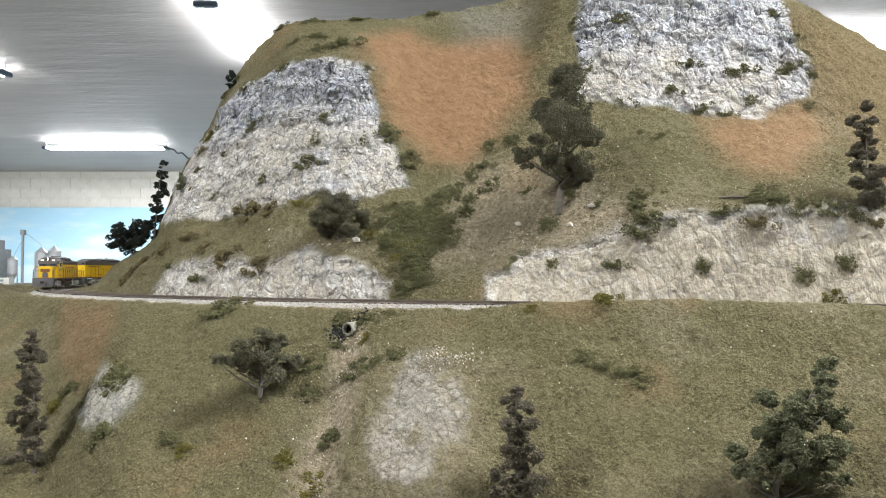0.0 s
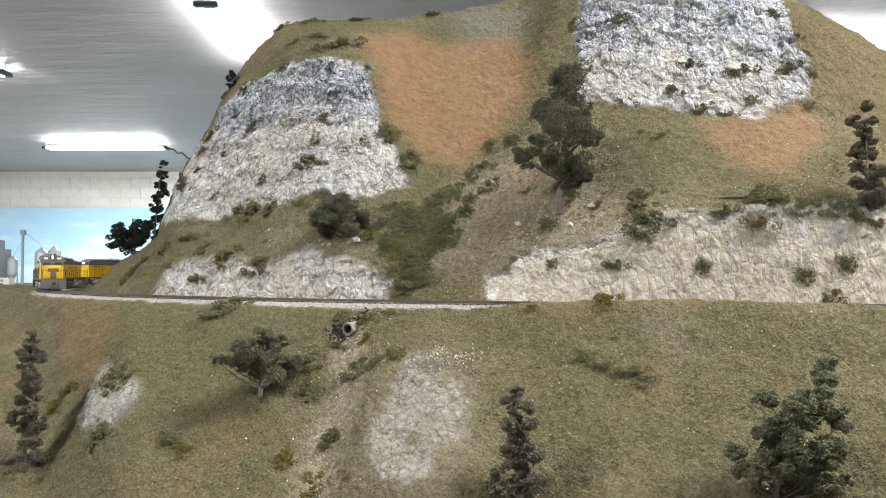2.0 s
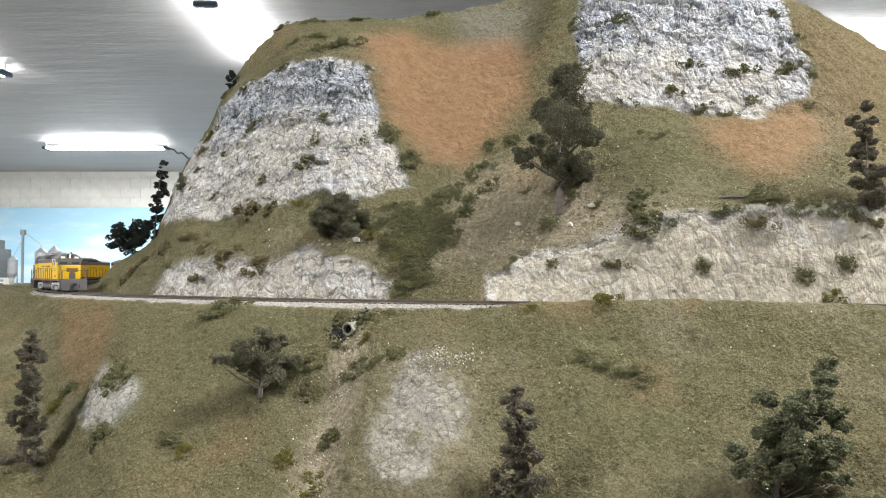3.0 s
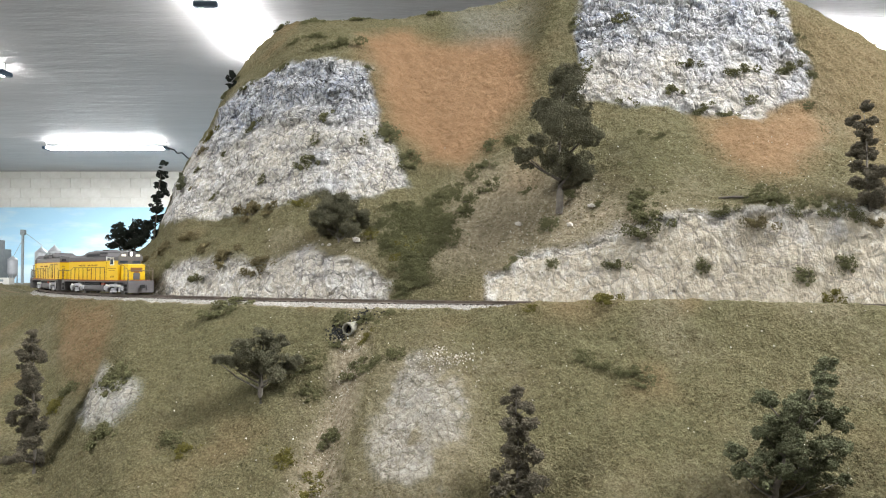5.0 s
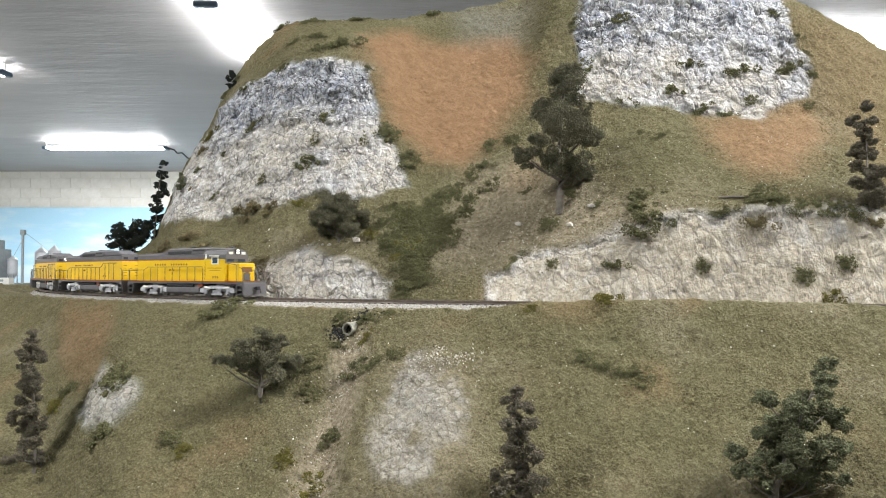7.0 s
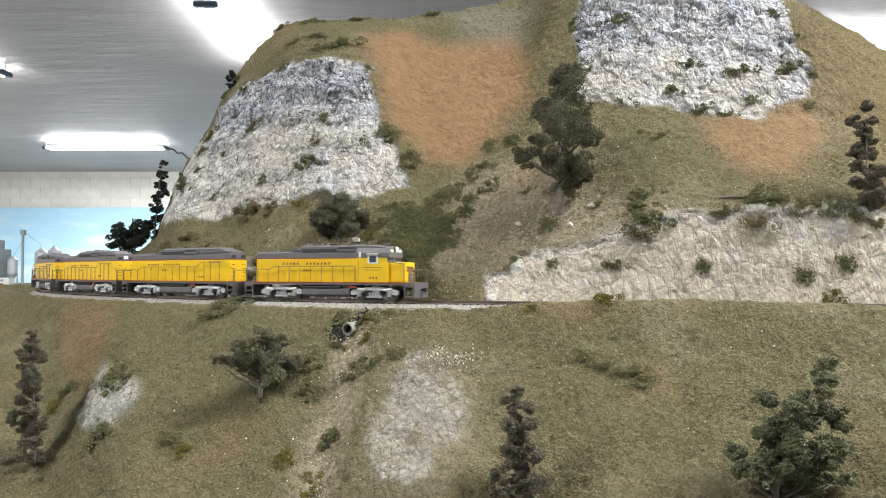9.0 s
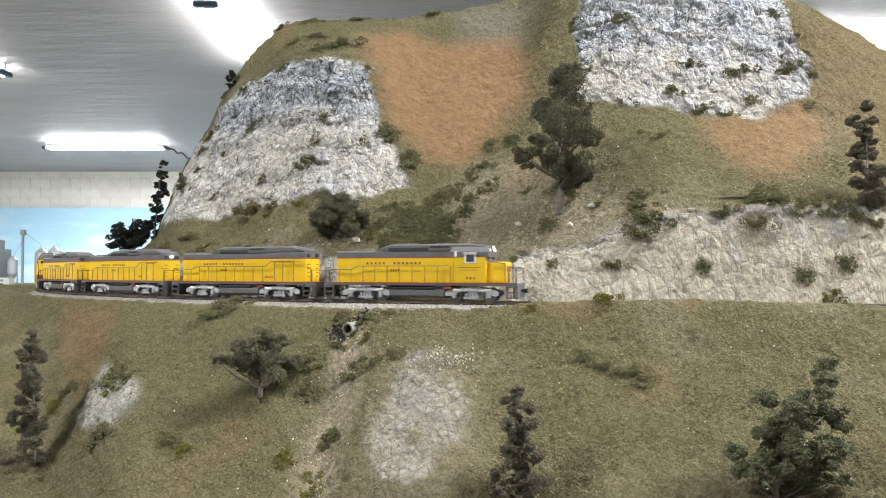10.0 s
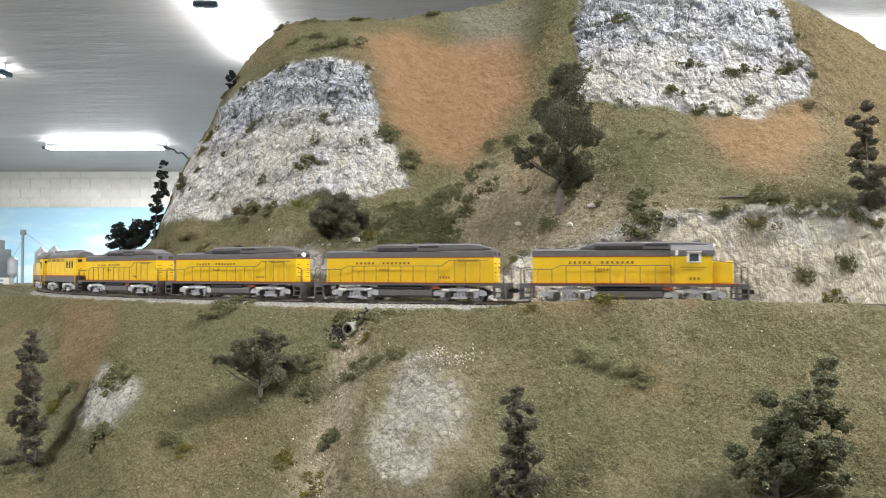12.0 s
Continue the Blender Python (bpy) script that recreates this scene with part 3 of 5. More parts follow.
# ---------------------------------------------------------------- track
def lay_track():
    track = tagged(new("railway_track"), "model railway track of steel rails on dark wooden ties in pale ballast", "track", kind="structure")
    ss = np.arange(-1.85, 0.86, 0.01)
    x, y, th = track_at(ss)
    nx, ny = -np.sin(th), np.cos(th)
    # ballast bed with sloped shoulders
    prof = [(-0.0235, -0.0085), (-0.0165, -0.0033), (0.0165, -0.0033), (0.0235, -0.0085)]
    P = np.stack([np.stack([x + nx * u, y + ny * u, 0 * x + RAIL + v], -1) for u, v in prof], 1)
    bed = new("ballast_bed", grid_mesh("ballast_bed", P[:, ::-1], MAT["ballast_bed"]))
    bed.parent = track
    for side in (-1, 1):
        o = 0.00825 * side
        sect = [(-0.0011, -0.0022), (-0.0004, -0.0018), (-0.0004, -0.0007), (-0.0006, -0.0005), (-0.0006, 0), (0.0006, 0), (0.0006, -0.0005), (0.0004, -0.0007), (0.0004, -0.0018), (0.0011, -0.0022)]
        P = np.stack([np.stack([x + nx * (o + u), y + ny * (o + u), 0 * x + RAIL + v], -1) for u, v in sect], 1)
        r = new("rail", grid_mesh("rail", P[:, ::-1], MAT["rail_steel"]))
        r.data.polygons.foreach_set("use_smooth", np.zeros(len(r.data.polygons), dtype=bool))
        r.parent = track
    bm = boxes((-0.0013, -0.0148, -0.0042, 0.0013, 0.0148, -0.0021))
    tie = part("tie", bm, MAT["tie_wood"], track)
    rng = random.Random(4)
    for i, s in enumerate(np.arange(-1.1, 0.72, 0.0066)):
        o = tie if i == 0 else tie.copy()
        if i:
            scene.collection.objects.link(o)
        tx, ty, a = track_at(s)
        o.matrix_basis = pose(tx, ty, RAIL + rng.uniform(-0.0002, 0.0001), 0, 0, math.degrees(a) + rng.uniform(-1, 1))
    g = np.random.default_rng(8)
    n = 26000
    s = g.uniform(-1.2, 0.7, n)
    u = np.where(g.random(n) < 0.62, g.uniform(-0.0245, -0.009, n), g.uniform(-0.009, 0.024, n))
    u = np.where((u < -0.017) & (s < -0.28) & (g.random(n) < 0.75), -0.6 * u - 0.02, u)
    x, y, th = track_at(s)
    z = np.interp(abs(u), [0, 0.0165, 0.0235, 0.03], [-0.0034, -0.0032, -0.0085, -0.0095])
    C = np.stack([x - np.sin(th) * u, y + np.cos(th) * u, RAIL + z], 1)
    stones = new("ballast_stones", mesh_of("ballast_stones", *crumbs(C, g.uniform(0.0004, 0.00085, n), g), MAT["ballast"]))
    stones.parent = track
    tagged(stones, kind="stuff")


lay_track()
bench_skirt()


# ---------------------------------------------------------------- locomotives
HALF = 0.0837          # half length of the hood
SILL = 0.0168


def truck(parent, x):
    """Two-axle truck: cast side frames with journal boxes and springs; the wheelsets turn in it."""
    bm = bmesh.new()
    for sgn in (-1, 1):
        y0, y1 = (0.0104, 0.0130) if sgn > 0 else (-0.0130, -0.0104)
        prof = [(-0.0212, 0.0054), (-0.0212, 0.0088), (-0.0178, 0.0104), (-0.0125, 0.0102), (-0.0085, 0.0122), (0.0085, 0.0122), (0.0125, 0.0102), (0.0178, 0.0104),
                (0.0212, 0.0088), (0.0212, 0.0054), (0.0185, 0.0048), (0.0132, 0.0064), (0.0098, 0.0088), (0.0068, 0.0092), (-0.0068, 0.0092), (-0.0098, 0.0088), (-0.0132, 0.0064), (-0.0185, 0.0048)]
        b2 = prism([(px * 1.17, pz) for px, pz in prof], y0, y1, "y")
        me = bpy.data.meshes.new("tmp")
        b2.to_mesh(me)
        b2.free()
        bm.from_mesh(me)
        bpy.data.meshes.remove(me)
    add_box(bm, -0.004, -0.0105, 0.006, 0.004, 0.0105, 0.0135)
    t = part("truck", bm, MAT["truck_light"], parent, "silver-painted cast truck frame")
    t.location = (x, 0, 0)
    t["turns"] = 1
    for sgn in (-1, 1):
        y = 0.0124 * sgn
        for jx in (-0.0158, 0.0158):
            b = boxes((jx - 0.0022, y - 0.0004, 0.0034, jx + 0.0022, y + 0.0010 * sgn, 0.0080), bevel=0.0004)
            add_cyl(b, (jx, y, 0.0056), (jx, y + 0.0019 * sgn, 0.0056), 0.0017, seg=10)
            part("journal_box", b, MAT["truck_silver"], t)
            part("brake_cylinder", add_cyl(bmesh.new(), (jx * 0.62, y + 0.0006 * sgn, 0.0098), (jx * 1.15, y + 0.0006 * sgn, 0.0108), 0.0011, seg=8), MAT["cab_white"], t)
        b = bmesh.new()
        for k in (-0.0048, -0.0016, 0.0016, 0.0048):
            add_cyl(b, (k, y + 0.0003 * sgn, 0.0040), (k, y + 0.0003 * sgn, 0.0074), 0.0012, seg=8)
        part("spring", b, MAT["truck_silver"], t)
        part("spring_plank", boxes((-0.0076, min(y, y + 0.0009 * sgn), 0.0024, 0.0076, max(y, y + 0.0009 * sgn), 0.0042)), MAT["truck_light"], t)
    for wx in (-0.0158, 0.0158):
        b = add_cyl(bmesh.new(), (0, -0.0085, 0), (0, 0.0085, 0), 0.001, seg=8)
        for sgn in (-1, 1):
            add_cyl(b, (0, 0.0068 * sgn, 0), (0, 0.0088 * sgn, 0), 0.0058, seg=20)
            add_cyl(b, (0, 0.0064 * sgn, 0), (0, 0.0070 * sgn, 0), 0.0065, seg=20)
            add_box(b, -0.0044, 0.0088 * sgn - 0.0002, -0.0006, 0.0044, 0.0088 * sgn + 0.0002, 0.0006)
        w = part("wheelset", b, MAT["wheel_steel"], t)
        w.location = (wx, 0, 0.0058)
        w["rolls"] = 1
    return t


def glyph_bars(x0, x1, z0, z1, words, y):
    """Plain bars of the size of each letter."""
    total = sum(words) + 1.6 * (len(words) - 1)
    step, x, rows = (x1 - x0) / total, x0, []
    for w in words:
        for k in range(w):
            rows.append((x + 0.20 * step, y - 0.00012, z0, x + 0.66 * step, y + 0.00012, z1))
            x += step
        x += 1.6 * step
    return rows


def locomotive(cab):
    loco = new("locomotive")
    front = 0.033 if cab else HALF
    # long hood, yellow, with rounded upper edge
    part("hood", boxes((-HALF, -0.0112, SILL, front, 0.0112, 0.0399), bevel=0.0007), MAT["loco_yellow"], loco, "glossy yellow long hood")
    # panel joints of the doors, and louvres
    for sgn in (-1, 1):
        y = 0.01125 * sgn
        if not cab:
            part("louvre", boxes(*[(0.050, y - 0.0003, 0.0362 + 0.0012 * k, 0.069, y + 0.0003, 0.0367 + 0.0012 * k) for k in range(2)]), MAT["letter_paint"], loco)
        part("lettering", boxes(*glyph_bars(-0.053, 0.004, 0.0338, 0.0359, (5, 7), y + 0.0001 * sgn)), MAT["letter_paint"], loco, "dark painted name in spaced letters")
        part("number", boxes(*glyph_bars(-0.028, -0.018, 0.0278, 0.0298, (4,), y + 0.0001 * sgn)), MAT["letter_paint"], loco)
        if not cab:
            part("number", boxes(*glyph_bars(0.032, 0.043, 0.0206, 0.0226, (4,), y + 0.0001 * sgn)), MAT["letter_paint"], loco)
    part("hood_stripe", boxes((-HALF - 0.0002, -0.0114, 0.0397, front + 0.0002, 0.0114, 0.0405)), MAT["loco_red"], loco)
    # grey upper hood with chamfered shoulders
    up = [(-0.0110, 0.0405), (0.0110, 0.0405), (0.0110, 0.0452), (0.0090, 0.0468), (-0.0090, 0.0468), (-0.0110, 0.0452)]
    part("upper_hood", prism(up, -HALF, 0.0615 if cab else HALF), MAT["loco_grey"], loco, "grey upper hood")
    # the long roof bulge, sloped at both ends
    x0, x1 = -0.042, (0.063 if cab else 0.080)
    b = bmesh.new()
    sec = [(-0.0104, 0.0), (-0.0104, 0.0042), (-0.0080, 0.0056), (0.0080, 0.0056), (0.0104, 0.0042), (0.0104, 0.0)]
    stations = [(x0, 0.15), (x0 + 0.014, 1.0), (x1 - 0.016, 1.0), (x1, 0.75 if cab else 0.2)]
    rings = [[b.verts.new((x, u, 0.0462 + 0.0008 + w * h)) for u, w in sec] for x, h in stations]
    for r0, r1 in zip(rings[:-1], rings[1:]):
        for i in range(len(sec)):
            j = (i + 1) % len(sec)
            b.faces.new((r0[j], r0[i], r1[i], r1[j]))
    b.faces.new(rings[0])
    b.faces.new(rings[-1][::-1])
    bmesh.ops.recalc_face_normals(b, faces=b.faces)
    part("roof_bulge", b, MAT["loco_grey"], loco, "grey humped roof")
    for sgn in (-1, 1):
        # near-black strip: the intake, and the shaded undercut of the bulge painted with it
        ya, yb = sorted((0.0103 * sgn, 0.0110 * sgn))
        part("air_intake", boxes((-0.030, ya, 0.0462, 0.010, yb, 0.0492), bevel=0.0002), MAT["loco_dark"], loco, "dark intake strip with the undercut's shade painted in")
        ya, yb = sorted((0.0103 * sgn, 0.0116 * sgn))
        part("brake_grille", boxes((0.010, ya, 0.0462, 0.033, yb, 0.0512), bevel=0.0003), MAT["loco_grey"], loco)
        part("grille_slot", boxes((0.012, ya + 0.0002 * sgn, 0.0488, 0.031, yb + 0.0002 * sgn, 0.0508)), MAT["loco_dark"], loco)
    for fx, fz in ((-0.074, 0.0468), (-0.058, 0.0468), (-0.018, 0.0526), (0.021, 0.0526)):
        b = add_cyl(bmesh.new(), (fx, 0, fz - 0.001), (fx, 0, fz + 0.0012), 0.0062, seg=20)
        part("roof_fan", b, MAT["loco_grey"], loco)
    part("exhaust_stack", boxes((-0.004, -0.002, 0.0515, 0.002, 0.002, 0.0545), bevel=0.0004), MAT["loco_dark"], loco)
    # frame and walkway
    part("frame", boxes((-0.0865, -0.0158, 0.0143, 0.0865, 0.0158, 0.0160), (-0.030, -0.0120, 0.0108, 0.028, 0.0120, 0.0143), bevel=0.0003), MAT["loco_grey"], loco, "grey frame and walkway")
    part("frame_stripe", boxes((-0.0866, -0.0160, 0.0160, 0.0866, 0.0160, 0.0170)), MAT["loco_red"], loco)
    for sgn in (-1, 1):
        part("jacking_pad", boxes((0.026, 0.0155 * sgn - 0.0006, 0.0112, 0.034, 0.0155 * sgn + 0.0006, 0.0134)), MAT["loco_red"], loco)
    # fuel tank and air reservoirs
    tank = [(-0.0145, 0.0052), (-0.0125, 0.0030), (0.0125, 0.0030), (0.0145, 0.0052), (0.0145, 0.0092), (0.0120, 0.0112), (-0.0120, 0.0112), (-0.0145, 0.0092)]
    part("fuel_tank", prism(tank, -0.0275, 0.0262), MAT["loco_grey"], loco, "grey fuel tank")
    for sgn in (-1, 1):
        part("air_reservoir", add_cyl(bmesh.new(), (-0.027, 0.0128 * sgn, 0.0122), (0.016, 0.0128 * sgn, 0.0122), 0.0016, seg=12), MAT["loco_dark"], loco)
    # ends: step wells, pilot, coupler, hand rails
    for e in (-1, 1):
        for sgn in (-1, 1):
            ya, yb = sorted((0.0118 * sgn, 0.0160 * sgn))
            xa, xb = sorted((0.0845 * e, 0.0945 * e))
            rows = [(xa, ya, z, xb, yb, z + 0.0009) for z in (0.0032, 0.0078, 0.0124)]
            rows += [(xa, ya, 0.0032, xa + 0.001, yb, 0.0168), (xb - 0.001, ya, 0.0032, xb, yb, 0.0168)]
            part("step_well", boxes(*rows), MAT["loco_grey"], loco)
            part("grab_iron", sweep([(0.0935 * e, 0.0152 * sgn, 0.0165), (0.0935 * e, 0.0152 * sgn, 0.0298), (0.0885 * e, 0.0150 * sgn, 0.0312)], 0.00042), MAT["loco_rail"], loco)
        xa, xb = sorted((0.0865 * e, 0.0948 * e))
        part("end_platform", boxes((xa, -0.0158, 0.0136, xb, 0.0158, 0.0166)), MAT["loco_grey"], loco)
        xa, xb = sorted((0.0932 * e, 0.0950 * e))
        part("pilot", boxes((xa, -0.0150, 0.0024, xb, 0.0150, 0.0150), bevel=0.0005), MAT["loco_grey"], loco, "grey pilot plate")
        xa, xb = sorted((0.0945 * e, 0.1006 * e))
        part("coupler", boxes((xa, -0.0013, 0.0088, xb, 0.0013, 0.0110), (0.0992 * e - 0.0014, -0.0024, 0.0080, 0.0992 * e + 0.0014, 0.0024, 0.0118), bevel=0.0003), MAT["loco_dark"], loco)
        part("brake_hose", sweep([(0.0950 * e, 0.006, 0.0112), (0.0966 * e, 0.0062, 0.0085), (0.0972 * e, 0.006, 0.0052)], 0.0004), MAT["loco_dark"], loco)
        part("end_rail", sweep([(0.0938 * e, -0.0142, 0.0165), (0.0938 * e, -0.0142, 0.0285), (0.0938 * e, 0.0142, 0.0285), (0.0938 * e, 0.0142, 0.0165)], 0.0004), MAT["loco_rail"], loco)
    for sgn in (-1, 1):
        y = 0.0153 * sgn
        end = 0.032 if cab else 0.036
        line = [(-0.0885, y, 0.0290), (-0.066, y, 0.0290), (-0.059, y, 0.0322), (end, y, 0.0322)] + ([] if cab else [(0.043, y, 0.0372), (0.080, y, 0.0372)])
        b = sweep(line, 0.00036)
        for k in np.arange(-0.079, end + 0.001, 0.0124):
            add_cyl(b, (k, y, 0.0165), (k, y, 0.0290 if k < -0.064 else 0.0322), 0.00036, seg=5)
        if not cab:
            for k in (0.048, 0.0585, 0.072):
                add_cyl(b, (k, y, 0.0175), (k, y, 0.0372), 0.00040, seg=5)
        part("hand_rail", b, MAT["loco_rail"], loco, "thin dark hand rail with stanchions")
    # rear end: door, ladder irons, light
    for e in ((-1,) if cab else (-1, 1)):
        xa, xb = sorted((HALF * e, (HALF + 0.0004) * e))
        part("end_door", boxes((xa, -0.0035, 0.019, xb, 0.0035, 0.037)), MAT["loco_yellow"], loco)
        part("end_louvre", boxes(*[(xa, 0.005 * q - 0.0018, z, xb + 0.0003, 0.005 * q + 0.0018, z + 0.0006) for q in (-1.4, 1.4) for z in (0.022, 0.026, 0.030, 0.034)]), MAT["letter_paint"], loco)
        part("number_board", boxes((xa, -0.009, 0.0415, xb + 0.0002, -0.004, 0.0445), (xa, 0.004, 0.0415, xb + 0.0002, 0.009, 0.0445)), MAT["loco_dark"], loco)
    if cab:
        build_cab(loco)
    truck(loco, -0.0517)
    truck(loco, 0.0517)
    return loco


def build_cab(loco):
    kids = set(loco.children)
    # cab body between hood and nose
    body = part("cab", boxes((0.036, -0.0146, SILL, 0.0690, 0.0146, 0.0402), bevel=0.0007), MAT["loco_yellow"], loco, "yellow crew cab")
    roof = [(-0.0150, 0.0402), (0.0150, 0.0402), (0.0150, 0.0448), (0.0115, 0.0490), (0.006, 0.0508), (-0.006, 0.0508), (-0.0115, 0.0490), (-0.0150, 0.0448)]
    part("cab_roof", prism(roof, 0.0360, 0.0712), MAT["loco_grey"], loco, "grey rounded cab roof")
    part("nose", boxes((0.0690, -0.0108, SILL, 0.0862, 0.0108, 0.0358), bevel=0.0012), MAT["loco_yellow"], loco, "short yellow nose")
    part("nose_emblem", boxes((0.0861, -0.0070, 0.0268, 0.0865, 0.0070, 0.0318), (0.0861, -0.0028, 0.0225, 0.0865, 0.0028, 0.0268)), MAT["letter_paint"], loco)
    part("nose_door", boxes((0.0860, -0.0040, 0.0175, 0.0868, 0.0040, 0.0255), bevel=0.0002), MAT["loco_grey"], loco)
    part("cab_front", boxes((0.0690, -0.0140, 0.0362, 0.0696, 0.0140, 0.0448)), MAT["loco_grey"], loco)
    for sgn in (-1, 1):
        ya, yb = sorted((0.0030 * sgn, 0.0120 * sgn))
        part("windscreen", boxes((0.0694, ya, 0.0375, 0.0700, yb, 0.0440)), MAT["window_glass"], loco)
        y = 0.0146 * sgn
        w = part("side_window", boxes((0.0490, y - 0.0006, 0.0345, 0.0600, y + 0.0006, 0.0432), bevel=0.0003), MAT["cab_white"], loco, "white-framed cab window")
        part("pane", boxes((0.0508, y + 0.0006 * sgn - 0.0002, 0.0358, 0.0582, y + 0.0006 * sgn + 0.0002, 0.0418)), MAT["window_glass"], w)
        a, b = sorted((y, y + 0.0030 * sgn))
        part("awning", boxes((0.0485, a, 0.0432, 0.0605, b, 0.0441)), MAT["cab_white"], w)
        part("class_light", boxes((0.0395, y - 0.0006, 0.0405, 0.0418, y + 0.0006, 0.0452)), MAT["cab_white"], loco)
        part("cab_lines", boxes((0.043, y - 0.0002, 0.0305, 0.064, y + 0.0002, 0.0310), (0.046, y - 0.0002, 0.0282, 0.062, y + 0.0002, 0.0286), (0.0385, y - 0.0002, 0.0180, 0.0388, y + 0.0002, 0.039)), MAT["letter_paint"], loco)
        part("number", boxes(*glyph_bars(0.0500, 0.0600, 0.0200, 0.0222, (3,), y + 0.0001 * sgn)), MAT["letter_paint"], loco)
        part("nose_rail", sweep([(0.0868, 0.0150 * sgn, 0.0168), (0.0868, 0.0150 * sgn, 0.0340), (0.0700, 0.0150 * sgn, 0.0362)], 0.0004), MAT["loco_rail"], loco)
        part("number_board", boxes((0.0708, 0.0085 * sgn - 0.0026, 0.0452, 0.0716, 0.0085 * sgn + 0.0026, 0.0478)), MAT["cab_white"], loco)
    part("headlight_case", boxes((0.0705, -0.0034, 0.0458, 0.0722, 0.0034, 0.0506), bevel=0.0005), MAT["loco_dark"], loco)
    part("headlight", add_cyl(add_cyl(bmesh.new(), (0.0718, 0, 0.0492), (0.0728, 0, 0.0492), 0.0011), (0.0718, 0, 0.0470), (0.0728, 0, 0.0470), 0.0011), MAT["headlight"], loco, "lit twin headlight")
    part("horn", add_cyl(bmesh.new(), (0.055, 0.004, 0.0530), (0.062, 0.004, 0.0530), 0.0005, 0.0013, 8), MAT["loco_grey"], loco)
    for ob in set(loco.children) - kids:
        ob.location.x = -0.003


SHORT = 0.064         # half length of a short unit's body


def short_unit():
    """Short unit with a high flat-ended body on a deep sill and grab rails at its ends."""
    loco = new("locomotive")
    body = [(-0.0122, 0.0222), (0.0122, 0.0222), (0.0122, 0.0455), (-0.0122, 0.0455)]
    part("body", prism(body, -SHORT, SHORT), MAT["loco_yellow"], loco, "tall yellow body")
    part("body_stripe", boxes((-SHORT - 0.0003, -0.0124, 0.0452, SHORT + 0.0003, 0.0124, 0.0461)), MAT["loco_red"], loco)
    b = bmesh.new()
    sec = [(-0.0124, 0.0461), (-0.0122, 0.0492), (-0.0098, 0.0526), (-0.0050, 0.0540), (0.0050, 0.0540), (0.0098, 0.0526), (0.0122, 0.0492), (0.0124, 0.0461)]
    rings = [[b.verts.new((x, u * k, 0.0461 + (z - 0.0461) * k)) for u, z in sec] for x, k in ((-SHORT, 0.72), (-SHORT + 0.012, 1.0), (SHORT - 0.010, 1.0), (SHORT + 0.001, 0.80))]
    for r0, r1 in zip(rings[:-1], rings[1:]):
        for i in range(len(sec)):
            j = (i + 1) % len(sec)
            b.faces.new((r0[j], r0[i], r1[i], r1[j]))
    b.faces.new(rings[0])
    b.faces.new(rings[-1][::-1])
    bmesh.ops.recalc_face_normals(b, faces=b.faces)
    part("roof", b, MAT["loco_grey"], loco, "rounded dark grey roof")
    part("sill", boxes((-SHORT - 0.010, -0.0142, 0.0135, SHORT + 0.008, 0.0142, 0.0205), bevel=0.0004), MAT["loco_grey"], loco, "deep grey sill")
    part("sill_stripe", boxes((-SHORT - 0.0102, -0.0144, 0.0205, SHORT + 0.0082, 0.0144, 0.0222)), MAT["loco_red"], loco)
    for fx in (-0.046, -0.026, 0.012, 0.034):
        part("roof_fan", add_cyl(bmesh.new(), (fx, 0, 0.0530), (fx, 0, 0.0556), 0.0072, seg=20), MAT["loco_grey"], loco)
    for sgn in (-1, 1):
        y = 0.0123 * sgn
        for k in range(3):
            x = 0.024 + 0.011 * k
            part("side_window", boxes((x, y - 0.0003, 0.0318, x + 0.0050, y + 0.0003, 0.0410)), MAT["loco_dark"], loco, "narrow dark side window")
        for k in range(4):
            x = -0.062 + 0.020 * k
            part("side_door", boxes((x, y - 0.0003, 0.0240, x + 0.0185, y + 0.0003, 0.0400), bevel=0.0001), MAT["loco_yellow"], loco)
            part("louvre", boxes(*[(x + 0.002, y - 0.0005, z, x + 0.0165, y + 0.0005, z + 0.0006) for z in (0.0410, 0.0424, 0.0438)]), MAT["loco_dark"], loco)
        for x in (-SHORT - 0.009, -SHORT - 0.001, SHORT + 0.006):
            yy = 0.0152 * sgn
            part("grab_rail", sweep([(x, y, 0.0385), (x, yy, 0.0380), (x, yy, 0.0095), (x, y, 0.0090)], 0.0006), MAT["loco_yellow"], loco, "yellow grab rail")
        ya, yb = sorted((0.0110 * sgn, 0.0150 * sgn))
        part("step", boxes(*[(-SHORT - 0.009, ya, z, -SHORT - 0.001, yb, z + 0.0008) for z in (0.0050, 0.0090, 0.0130)]), MAT["loco_dark"], loco)
    for e in (-1, 1):
        xa, xb = sorted((SHORT * e, (SHORT + 0.0006) * e))
        part("end_door", boxes((xa, -0.0036, 0.0235, xb, 0.0036, 0.0400)), MAT["loco_yellow"], loco)
        part("end_window", boxes((xa, -0.0100, 0.0395, xb, -0.0050, 0.0432), (xa, 0.0050, 0.0395, xb, 0.0100, 0.0432)), MAT["loco_dark"], loco)
        xa, xb = sorted(((SHORT + 0.0065) * e, (SHORT + 0.0090) * e))
        part("pilot", boxes((xa, -0.0140, 0.0028, xb, 0.0140, 0.0140), bevel=0.0005), MAT["loco_grey"], loco)
        xa, xb = sorted(((SHORT + 0.008) * e, (SHORT + 0.0130) * e))
        part("coupler", boxes((xa, -0.0018, 0.0084, xb, 0.0018, 0.0114), bevel=0.0003), MAT["loco_dark"], loco)
    for x in (-0.036, 0.036):
        truck(loco, x)
    return loco


